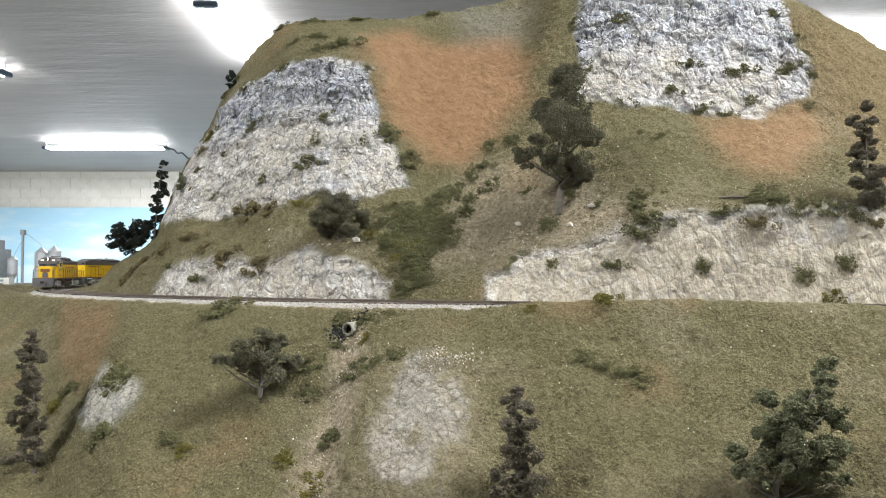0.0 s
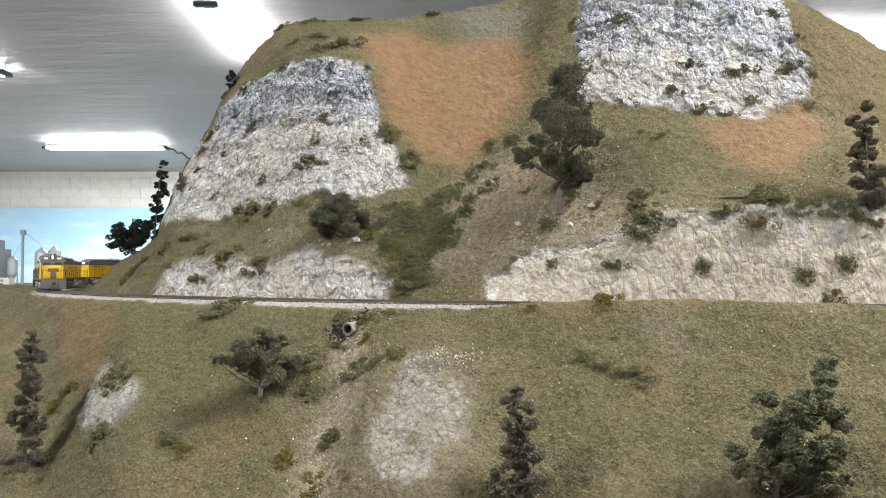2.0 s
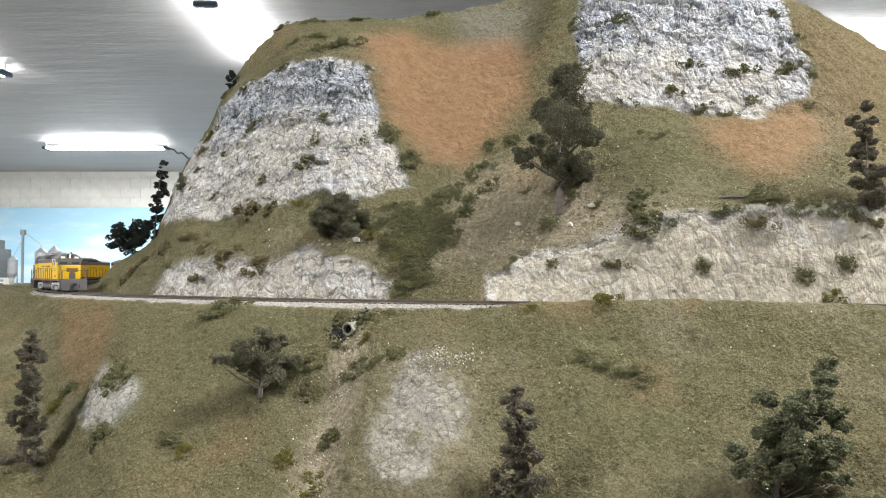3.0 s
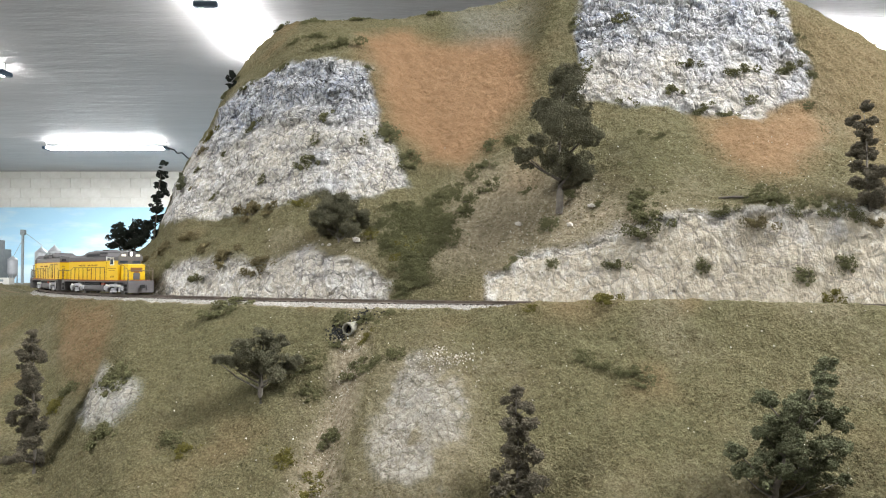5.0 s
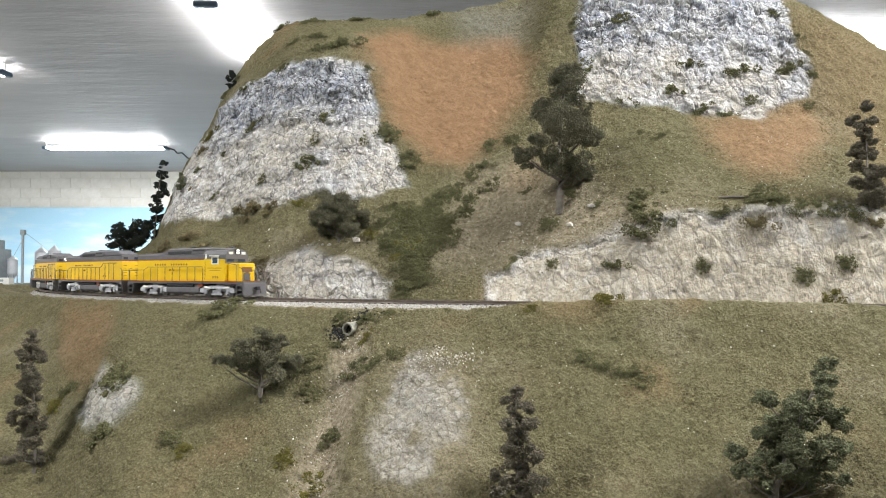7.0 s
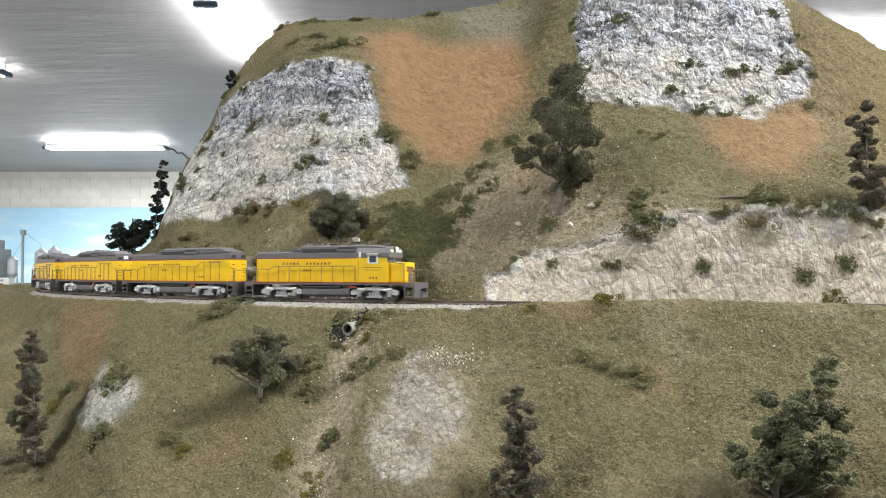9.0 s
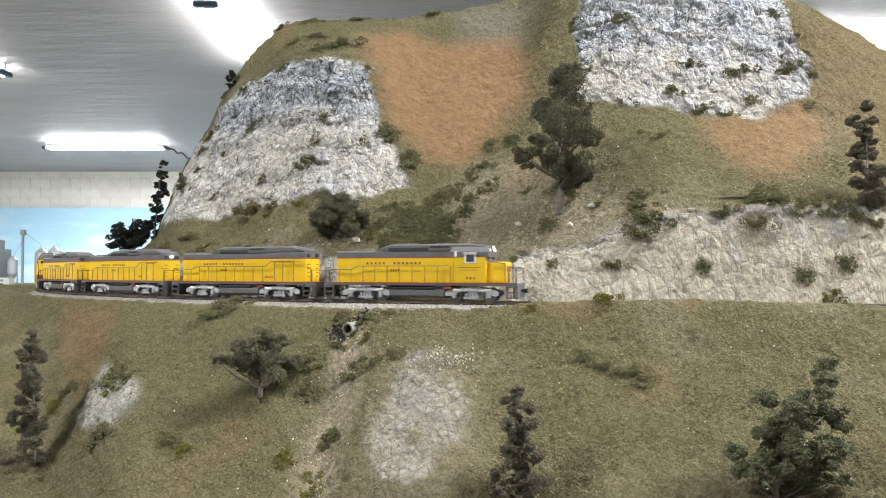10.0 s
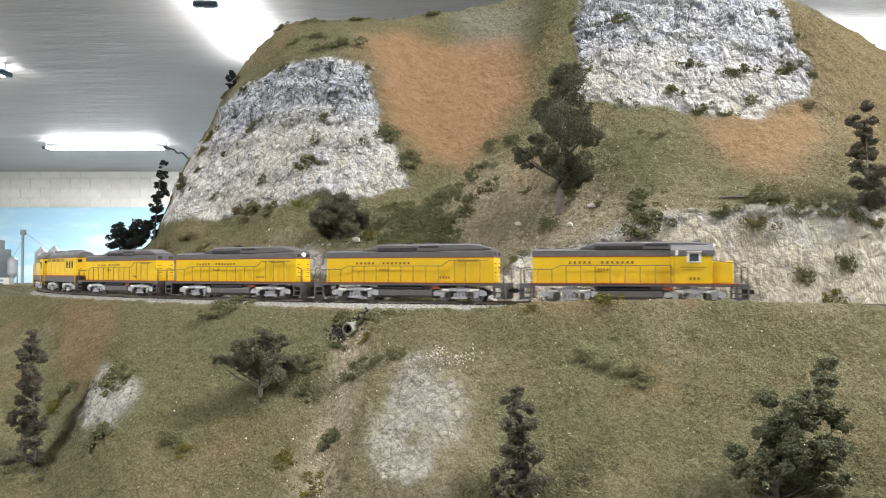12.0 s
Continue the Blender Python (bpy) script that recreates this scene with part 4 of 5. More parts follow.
train = [tagged(locomotive(True), "yellow and grey diesel locomotive with a crew cab, leading", "locomotive", "locomotives of the train")]
booster = tagged(locomotive(False), "yellow and grey cabless booster diesel unit with silver trucks", "locomotive", "locomotives of the train")
train.append(booster)
for _i in range(2):
    train.append(copy_thing(booster, Matrix()))
# one booster runs with its end light on
part("end_light", add_cyl(bmesh.new(), (HALF, 0, 0.0440), (HALF + 0.0012, 0, 0.0440), 0.0016), MAT["headlight"], train[2], "lit end light")
train.append(tagged(short_unit(), "short yellow diesel unit with rounded grey roof and yellow grab rails", "locomotive", "locomotives of the train"))
train.append(copy_thing(train[4], Matrix()))
# places of the units behind the leading one, and half the distance between the pivots of each
BEHIND = [0.0, 0.2007, 0.4014, 0.6021, 0.7795, 0.9335]
PIVOT = [0.0517, 0.0517, 0.0517, 0.0517, 0.036, 0.036]


def lead(t):
    return 0.2525 - 0.0950 * (12 - t) + 0.0001 * (12 - t) ** 2


def on_track(s, half=0.0517):
    x1, y1, _ = track_at(s - half)
    x2, y2, _ = track_at(s + half)
    return pose((x1 + x2) / 2, (y1 + y2) / 2, RAIL, 0, 0, math.degrees(math.atan2(y2 - y1, x2 - x1)))


# ---------------------------------------------------------------- room
def room_box(name, *b, material="white_paint"):
    return tagged(part(name, boxes(b), MAT[material]), kind="structure")


_n = Nodes("sky_board", 0.85)
_f = _n.noise(_n.coords(0.35, 0.35, 1.5), 2.2, 4, 0.55)
_n.color(_n.mix(_n.ramp(_f, (0.48, 0.0), (0.66, 0.85)), (0.42, 0.68, 0.86), (0.66, 0.79, 0.86)))
_n = Nodes("block_paint", 0.8)
_f = _n.noise(_n.coords(), 9, 4, 0.65)
_r = _n.ramp(_n.random(), (0.0, (0.80, 0.78, 0.72)), (1.0, (0.88, 0.86, 0.81)))
_n.color(_n.mix(_n.ramp(_f, (0.40, 0.30), (0.60, 0.0)), _r, (0.68, 0.64, 0.57)))
_n.bump(_n.noise(_n.coords(), 40, 3), 0.004)
plain("mortar", (0.76, 0.72, 0.65), 0.9, vary=0.1, scale=20)
plain("fixture_metal", (0.62, 0.62, 0.60), 0.4)
plain("socket_plastic", (0.05, 0.08, 0.12), 0.5)
plain("cord_black", (0.02, 0.02, 0.022), 0.5)
plain("galvanised", (0.55, 0.57, 0.60), 0.4, 0.4, vary=0.12, scale=40)
plain("faded_grey", (0.30, 0.34, 0.36), 0.8, vary=0.12, scale=60)
plain("bench_wood", (0.16, 0.11, 0.07), 0.8, vary=0.2, scale=20)
plain("far_turf", (0.13, 0.115, 0.06), 0.95, vary=0.4, scale=90)

room_box("floor", -9.6, -5, -0.1, 9.6, 15.2, 0, material="floor_concrete")
room_box("ceiling", -9.6, -5, CEILING, 9.6, 15.2, CEILING + 0.1, material="ceiling_paint")
wall = room_box("wall_north", -9.6, 15.03, 0, 9.6, 15.23, CEILING, material="mortar")
room_box("wall_south", -9.6, -5.2, 0, 9.6, -5, CEILING)
room_box("wall_west", -9.8, -5, 0, -9.6, 15.2, CEILING)
room_box("wall_east", 9.6, -5, 0, 9.8, 15.2, CEILING)
room_box("backdrop", -9.6, 14.93, 0, 9.6, 14.97, 2.55, material="sky_board")


def lay_blocks():
    """Painted concrete blocks between the sky backdrop and the ceiling."""
    full = part("block", boxes((-0.199, 0, 0.004, 0.199, 0.034, 0.199), bevel=0.006), MAT["block_paint"], wall)
    cut = part("block", boxes((-0.199, 0, 0.004, 0.199, 0.034, 0.138), bevel=0.006), MAT["block_paint"], wall)
    first = {full: True, cut: True}
    rng = random.Random(3)
    for row in range(4):
        src = cut if row == 3 else full
        for k in range(30):
            ob = src if first[src] else src.copy()
            if not first[src]:
                scene.collection.objects.link(ob)
            first[src] = False
            ob.location = (-9.38 + 0.406 * k + 0.203 * (row % 2), 15.018 + rng.uniform(-0.003, 0.002), 2.55 + 0.2 * row)


lay_blocks()


def ceiling_light(x, y, length, turn, cord):
    ob = tagged(new("ceiling_light"), "lit bare fluorescent tube hung just under the ceiling", "light", "ceiling lights")
    ob.matrix_world = pose(x, y, CEILING - 0.10, 0, 0, turn)
    h = length / 2
    for y in (-0.06, 0.06):
        part("tube", add_cyl(bmesh.new(), (-h, y, 0), (h, y, 0), 0.016, seg=16), MAT["tube"], ob, "glowing white tube", True)
    for e in (-1, 1):
        xa, xb = sorted((h * e, (h + 0.06) * e))
        # socket colour is near-black to carry the shade of an end seen against the light
        part("socket", boxes((xa, -0.088, -0.022, xb, 0.088, 0.022), bevel=0.010), MAT["socket_plastic"], ob, "end socket, its backlit shade put into a dark colour")
        part("hanger", boxes((xa + 0.02, -0.006, 0.02, xa + 0.035, 0.006, 0.10)), MAT["fixture_metal"], ob)
    if cord:
        pts = [(h + 0.05, 0, 0.0), (h + 0.15, 0, -0.02), (h + 0.20, 0, -0.08), (h + 0.28, 0, -0.07), (h + 0.36, 0, -0.15), (h + 0.55, 0, -0.20)]
        part("cord", sweep(pts, 0.010, 6), MAT["cord_black"], ob, "black cord hanging from the socket")


for _i, (fx, fy, turn) in enumerate(FIXTURES):
    ceiling_light(fx, fy, 1.82, turn, _i == 0)
# loose cable strung under the ceiling
tagged(part("cable", sweep([(-1.72, 5.18, CEILING - 0.10), (-1.55, 5.20, CEILING - 0.05), (-1.2, 5.28, CEILING - 0.03), (-0.7, 5.4, CEILING - 0.005)], 0.009, 6), MAT["cord_black"]), "black electric cable strung under the ceiling", "cable")


# ---------------------------------------------------------------- far bench with a grain elevator
FAR = 3.2
BENCH = 1.1985


def far_bench():
    ob = tagged(new("layout_bench"), "wooden bench carrying a distant part of the layout", "bench")
    part("top", boxes((-3.4, FAR - 0.30, BENCH - 0.04, -1.0, FAR + 0.35, BENCH), bevel=0.004), MAT["far_turf"], ob, "olive ground cover")
    for x in (-3.3, -1.1):
        for y in (FAR - 0.25, FAR + 0.30):
            part("leg", boxes((x - 0.03, y - 0.03, 0, x + 0.03, y + 0.03, BENCH - 0.04)), MAT["bench_wood"], ob)


far_bench()


def silo(x, r, h, cone):
    ob = tagged(new("silo"), "galvanised model grain silo with a conical roof", "silo", "grain silos")
    ob.location = (x, FAR, BENCH)
    b = bmesh.new()
    add_cyl(b, (0, 0, 0), (0, 0, h), r, seg=28)
    part("drum", b, MAT["galvanised"], ob)
    part("roof", add_cyl(bmesh.new(), (0, 0, h), (0, 0, h + cone), r * 1.05, r * 0.10, 28), MAT["galvanised"], ob, "conical roof")
    part("roof_cap", add_cyl(bmesh.new(), (0, 0, h + cone), (0, 0, h + cone + 0.006), r * 0.12, seg=10), MAT["galvanised"], ob)


silo(-1.730, 0.026, 0.136, 0.022)
silo(-1.674, 0.026, 0.141, 0.023)


def elevator():
    ob = tagged(new("grain_elevator"), "weathered grey model grain elevator with a stepped tower", "elevator")
    ob.location = (-1.925, FAR, BENCH)
    part("wall", boxes((-0.055, -0.05, 0, 0.037, 0.05, 0.150), bevel=0.002), MAT["faded_grey"], ob)
    part("headhouse", boxes((-0.045, -0.03, 0.150, 0.020, 0.03, 0.190), bevel=0.002), MAT["faded_grey"], ob)
    part("window", boxes((0.0, -0.052, 0.11, 0.014, -0.049, 0.125)), MAT["socket_plastic"], ob)


elevator()


def leg_tower():
    ob = tagged(new("bucket_elevator"), "tall thin grey bucket elevator with sloping spouts", "elevator")
    ob.location = (-1.811, FAR, BENCH)
    part("shaft", boxes((-0.004, -0.004, 0, 0.004, 0.004, 0.215)), MAT["faded_grey"], ob)
    part("head", boxes((-0.009, -0.008, 0.212, 0.010, 0.008, 0.234), bevel=0.002), MAT["faded_grey"], ob)
    part("spout", add_cyl(bmesh.new(), (0.008, 0, 0.222), (0.085, 0, 0.165), 0.0010, seg=6), MAT["faded_grey"], ob)
    part("spout", add_cyl(bmesh.new(), (-0.006, 0, 0.180), (-0.040, 0, 0.118), 0.0010, seg=6), MAT["faded_grey"], ob)


leg_tower()


def hopper_bin():
    ob = tagged(new("hopper_bin"), "pale galvanised model hopper bin on legs", "bin")
    ob.location = (-1.853, FAR, BENCH)
    b = add_cyl(bmesh.new(), (0, 0, 0.045), (0, 0, 0.105), 0.020, seg=20)
    add_cyl(b, (0, 0, 0.012), (0, 0, 0.045), 0.003, 0.020, 20)
    part("drum", b, MAT["galvanised"], ob)
    part("roof", add_cyl(bmesh.new(), (0, 0, 0.105), (0, 0, 0.120), 0.021, 0.002, 20), MAT["galvanised"], ob)
    for a in range(4):
        c, s = 0.018 * math.cos(a * 1.571 + 0.785), 0.018 * math.sin(a * 1.571 + 0.785)
        part("leg", boxes((c - 0.0015, s - 0.0015, 0, c + 0.0015, s + 0.0015, 0.05)), MAT["faded_grey"], ob)


hopper_bin()


def low_shed():
    ob = tagged(new("low_shed"), "long low white model shed with dark openings", "shed")
    ob.location = (-1.86, FAR - 0.10, BENCH)
    part("wall", boxes((-0.14, -0.02, 0, 0.062, 0.02, 0.028), bevel=0.001), MAT["white_paint"], ob)
    for k in range(5):
        part("opening", boxes((-0.12 + 0.036 * k, -0.0215, 0.012, -0.105 + 0.036 * k, -0.0195, 0.021)), MAT["faded_grey"], ob)


low_shed()


# ---------------------------------------------------------------- plants and stones on the hill
def foliage(name, dark, light):
    n = Nodes(name, 0.95, 0, 0.15)
    f = n.noise(n.coords(), 160, 3)
    c = n.mix(n.ramp(n.island(), (0.0, 0.42), (1.0, 0.90)), dark, light)
    n.color(n.mix(n.ramp(f, (0.35, 0.55), (0.65, 0.0)), c, tuple(v * 0.5 for v in dark)))


foliage("leaf_grey", (0.048, 0.046, 0.028), (0.180, 0.170, 0.110))
foliage("leaf_green", (0.044, 0.049, 0.024), (0.180, 0.185, 0.108))
foliage("leaf_brown", (0.048, 0.042, 0.029), (0.165, 0.144, 0.104))
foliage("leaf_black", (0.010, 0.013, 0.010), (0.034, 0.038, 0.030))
foliage("bush_dark", (0.050, 0.052, 0.022), (0.185, 0.178, 0.088))
foliage("turf", (0.095, 0.083, 0.038), (0.240, 0.205, 0.112))
foliage("bush_yellow", (0.060, 0.056, 0.012), (0.190, 0.165, 0.045))
foliage("bush_brown", (0.075, 0.062, 0.028), (0.200, 0.165, 0.085))
plain("bark", (0.115, 0.100, 0.082), 0.9, vary=0.35, scale=250, bump=0.0006)
plain("stone", (0.55, 0.51, 0.45), 0.9, vary=0.3, scale=200, bump=0.0008)
_n = Nodes("pebbles", 0.9)
_n.color(_n.ramp(_n.island(), (0.0, (0.22, 0.19, 0.14)), (0.5, (0.42, 0.38, 0.30)), (0.9, (0.52, 0.48, 0.41)), (1.0, (0.66, 0.63, 0.57))))
plain("dead_wood", (0.10, 0.085, 0.07), 0.9, vary=0.3, scale=300)
plain("clay_pipe", (0.23, 0.22, 0.18), 0.8, vary=0.2, scale=200)
# black for the rubble stones and for the shade painted inside the culvert
plain("black_stone_and_pipe_shade", (0.014, 0.014, 0.013), 1.0, vary=0.4, scale=300)


def ground_at(x, y):
    return float(ground([x], [y])[0]) + RAIL


def limb_tube(bm, pts, r0, r1, seg=7):
    """A tapered, bent limb."""
    rings = []
    for i, p in enumerate(pts):
        d = (Vector(pts[min(i + 1, len(pts) - 1)]) - Vector(pts[max(i - 1, 0)])).normalized()
        q = d.to_track_quat("Z", "Y")
        r = r0 + (r1 - r0) * i / (len(pts) - 1)
        rings.append([bm.verts.new(Vector(p) + q @ Vector((r * math.cos(a), r * math.sin(a), 0))) for a in (2 * math.pi * k / seg for k in range(seg))])
    for a, b in zip(rings[:-1], rings[1:]):
        for k in range(seg):
            bm.faces.new((a[k], a[(k + 1) % seg], b[(k + 1) % seg], b[k]))
    bm.faces.new(rings[-1])


def clump(rng, centre, r, n, flat=0.8):
    """Points of one tuft of clump foam, denser towards its skin."""
    v = rng.normal(size=(n, 3))
    v /= np.linalg.norm(v, axis=1, keepdims=True)
    rad = r * rng.uniform(0.35, 1.0, n) ** 0.5 * (1 + 0.28 * np.sin(5 * v[:, 0] + 9 * centre[0] / r) * np.cos(4 * v[:, 2] + centre[1] / r))
    p = v * rad[:, None]
    p[:, 2] *= flat
    return p + np.asarray(centre)


def tree(label, x, y, height, seed, girth, lobes, leaf, lean=0.0, grain=0.0011):
    """Model tree: a trunk with limbs that carry tufts of clump foam. lobes: across, up and radius of each, in millimetres from the foot."""
    rng = np.random.default_rng(seed)
    ob = tagged(new("tree"), label, "tree")
    ob.matrix_world = pose(x, y, ground_at(x, y) - 0.002)
    top = height + 0.002
    bend = np.array([(lean * height * (k / 6) ** 1.6 + rng.normal(0, 0.006) * height * (k > 0), rng.normal(0, 0.006) * height * (k > 0), 0.88 * top * k / 6) for k in range(7)])

    def spine(z):
        return np.array([np.interp(z, bend[:, 2], bend[:, 0]), np.interp(z, bend[:, 2], bend[:, 1]), z])
    bm = bmesh.new()
    limb_tube(bm, [tuple(b) for b in bend], girth, girth * 0.2, 9)
    low = min(z - r for _, z, r in lobes) / 1000
    pts = []
    for across, up, size in lobes:
        r = size / 1000
        c = np.array([across / 1000, 0, up / 1000])
        root = spine(max(0.55 * low, min(c[2] - 0.55 * abs(c[0] - spine(c[2])[0]) - 0.6 * r, top * 0.9)))
        tip = c + np.array([0, rng.normal(0, 0.9) * r, 0])
        mid = (root + tip) / 2 + np.array([0, 0, -0.06 * np.linalg.norm(tip - root)])
        limb_tube(bm, [tuple(root), tuple(mid), tuple(tip)], girth * 0.42, girth * 0.10, 5)
        # each lobe is a handful of ragged tufts, with as many again round the far side of the trunk
        back = np.array([2 * spine(c[2])[0] - tip[0], -tip[1] + 0.8 * r, tip[2] + rng.normal(0, 0.4) * r])
        for centre, n in ((tip, 10), (0.5 * tip + 0.5 * back, 2)):
            for _ in range(n):
                v = rng.normal(size=3)
                v /= np.linalg.norm(v)
                q = 1.15 * r * rng.uniform(0.30, 0.56)
                pts.append(clump(rng, centre + v * (1.15 * r - 0.62 * q) * np.array([1, 1, 0.85]), q, int(26 + 26 * (q / (grain * 2.2)) ** 1.8), 0.72))
    part("trunk", bm, MAT["bark"], ob, "grey-brown trunk with limbs", True)
    pts = np.concatenate(pts)
    crown = new("crown", mesh_of("crown", *crumbs(pts, rng.uniform(0.45, 1.15, len(pts)) * grain * 0.85, rng), MAT[leaf]))
    crown.parent = ob
    return ob


tree("tall model tree with dark grey-green clump foliage on the slope", 0.1174, 0.7481, 0.147, 3, 0.0040,
     [(5, 129, 18), (14, 109, 18), (-14, 106, 14), (-3, 86, 22), (25, 77, 14), (-23, 69, 11), (-29, 57, 12), (-39, 61, 8), (23, 52, 16), (12, 43, 14), (-3, 52, 14), (5, 141, 9)], "leaf_grey", grain=0.0011, lean=0.03)
tree("low spreading model tree with dark olive foliage beside pale stones", -0.1114, 0.7954, 0.053, 5, 0.0012,
     [(-18, 38, 13), (-3, 44, 13), (15, 35, 14), (-24, 26, 10), (0, 26, 18), (21, 23, 9), (-15, 17, 9), (15, 14, 9)], "leaf_grey", grain=0.0009, lean=-0.27)
tree("narrow dark brown model fir on the rock ledge", 0.3794, 0.6584, 0.097, 8, 0.0016,
     [(-4, 94, 5), (-6, 84, 6), (2, 81, 4), (-8, 74, 6), (2, 66, 6), (-6, 56, 8), (4, 51, 6), (-8, 41, 6), (2, 36, 8), (-6, 26, 8), (4, 21, 8), (-3, 13, 9), (7, 8, 8)], "leaf_brown", grain=0.0011, lean=-0.04)
tree("slender dark model fir in the crease of the lower slope", -0.3788, 0.6941, 0.132, 11, 0.0018,
     [(-4, 129, 4), (-6, 120, 6), (-11, 110, 7), (-1, 107, 7), (-9, 96, 8), (2, 94, 6), (-14, 85, 9), (-2, 83, 8), (-9, 68, 8), (-1, 60, 7), (-14, 52, 8), (-3, 45, 9), (-11, 34, 9), (1, 31, 7), (-9, 21, 9), (-3, 13, 7)], "leaf_brown", grain=0.0011, lean=-0.03)
tree("gnarled model tree with thin grey-green foliage on the lower slope", -0.1529, 0.6280, 0.065, 14, 0.0026,
     [(1, 59, 8), (-11, 50, 10), (12, 52, 9), (-16, 38, 9), (3, 38, 11), (22, 36, 9), (-31, 39, 5), (-40, 39, 4), (29, 38, 6), (-7, 28, 8), (15, 28, 7)], "leaf_grey", grain=0.0009, lean=0.01)
tree("narrow brown-grey model fir low on the front slope", 0.0507, 0.4994, 0.084, 17, 0.0014,
     [(-1, 81, 4), (-5, 72, 6), (5, 71, 5), (-7, 60, 5), (7, 61, 5), (-1, 51, 7), (-7, 43, 5), (9, 40, 7), (-11, 25, 7), (0, 30, 7), (10, 21, 8), (-5, 14, 8), (-14, 16, 5)], "leaf_brown", grain=0.0010, lean=-0.01)
tree("leafy green model tree on the front slope", 0.2117, 0.4782, 0.096, 21, 0.0024,
     [(39, 93, 5), (32, 84, 6), (27, 77, 5), (-4, 70, 7), (11, 68, 8), (3, 59, 9), (23, 57, 10), (41, 64, 8), (45, 54, 6), (-6, 48, 7), (12, 45, 11), (31, 39, 10), (43, 41, 6), (12, 30, 10), (31, 25, 9), (1, 36, 8), (45, 20, 4), (21, 18, 7), (-24, 38, 6), (-17, 30, 7), (-21, 24, 5), (-9, 20, 4)], "leaf_green", grain=0.0010, lean=0.32)
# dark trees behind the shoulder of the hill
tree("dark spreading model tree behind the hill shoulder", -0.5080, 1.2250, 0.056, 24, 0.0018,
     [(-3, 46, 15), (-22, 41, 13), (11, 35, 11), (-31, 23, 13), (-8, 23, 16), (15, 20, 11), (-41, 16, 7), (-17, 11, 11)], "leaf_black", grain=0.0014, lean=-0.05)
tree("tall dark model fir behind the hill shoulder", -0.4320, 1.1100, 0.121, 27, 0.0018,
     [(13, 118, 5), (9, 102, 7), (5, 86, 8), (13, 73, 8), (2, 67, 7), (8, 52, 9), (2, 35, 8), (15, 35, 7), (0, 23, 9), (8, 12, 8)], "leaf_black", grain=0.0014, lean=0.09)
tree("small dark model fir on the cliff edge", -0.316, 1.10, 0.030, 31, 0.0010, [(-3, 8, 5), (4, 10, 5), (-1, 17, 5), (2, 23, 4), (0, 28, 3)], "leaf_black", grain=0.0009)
tree("small dark model fir beside the cliff foot", -0.366, 1.035, 0.028, 33, 0.0010, [(-3, 7, 4), (3, 10, 4), (-1, 16, 4), (1, 22, 3), (0, 26, 2)], "leaf_green", grain=0.0009)

# bushes: x, y, width in millimetres, tone
BUSH_HIGH = [(-0.115, 1.084, 16, 0), (-0.016, 1.086, 24, 0), (-0.147, 0.991, 40, 0), (-0.252, 1.138, 17, 0), (-0.218, 0.998, 13, 0), (-0.276, 1.046, 19, 0), (-0.147, 0.911, 15, 0), (-0.254, 0.984, 16, 0), (-0.155, 0.901, 13, 0), (-0.095, 0.883, 14, 0), (-0.166, 0.892, 21, 0), (-0.223, 0.916, 12, 0), (-0.295, 0.996, 10, 0), (-0.299, 0.964, 10, 0), (-0.098, 0.954, 11, 0), (-0.068, 0.889, 30, 0), (-0.039, 0.871, 26, 0), (0.056, 0.865, 22, 0), (0.079, 0.856, 19, 0), (0.043, 0.849, 19, 0), (-0.199, 1.109, 26, 0), (-0.131, 1.089, 20, 0)]
BUSH_EAST = [(0.207, 0.843, 16, 0), (0.26, 0.843, 16, 0), (0.282, 0.858, 18, 0), (0.339, 0.848, 23, 0), (0.394, 0.847, 20, 0), (0.29, 0.83, 16, 0), (0.315, 0.823, 14, 0), (0.345, 0.827, 13, 0), (0.405, 0.818, 11, 0), (0.214, 0.8, 10, 0), (0.231, 0.792, 15, 0), (0.184, 0.77, 9, 0), (0.172, 0.879, 20, 0), (0.218, 0.897, 17, 0), (0.166, 0.916, 17, 0), (0.42, 0.859, 11, 0), (0.418, 0.874, 11, 0), (0.42, 0.842, 13, 0), (0.397, 0.889, 12, 0)]
BUSH_GULLY = [(-0.045, 0.815, 24, 0), (-0.027, 0.809, 24, 0), (-0.051, 0.798, 24, 0), (-0.039, 0.791, 25, 0), (-0.014, 0.796, 24, 0), (0.004, 0.795, 24, 0), (0.023, 0.807, 23, 0), (-0.056, 0.785, 23, 0), (-0.029, 0.776, 24, 0), (-0.008, 0.775, 23, 0), (0.009, 0.777, 21, 0), (-0.034, 0.762, 23, 0), (-0.02, 0.762, 21, 0), (-0.043, 0.769, 20, 0), (-0.031, 0.751, 20, 0), (-0.022, 0.742, 18, 0), (-0.039, 0.746, 17, 0), (-0.067, 0.801, 20, 0), (0.029, 0.82, 21, 0), (-0.078, 0.795, 18, 1)]
BUSH_SLOPE = [(-0.232, 0.901, 30, 2), (-0.172, 0.871, 19, 1), (-0.253, 0.855, 25, 2), (-0.207, 0.828, 26, 2), (-0.338, 0.919, 17, 0), (-0.292, 0.874, 16, 0), (0.067, 0.727, 16, 0), (0.103, 0.706, 13, 0), (0.105, 0.744, 22, 0), (0.19, 0.718, 27, 0), (0.184, 0.707, 21, 0), (0.187, 0.687, 28, 0), (0.232, 0.668, 14, 0), (0.157, 0.686, 15, 0), (0.28, 0.668, 20, 2), (0.352, 0.651, 17, 0), (0.315, 0.653, 18, 0)]
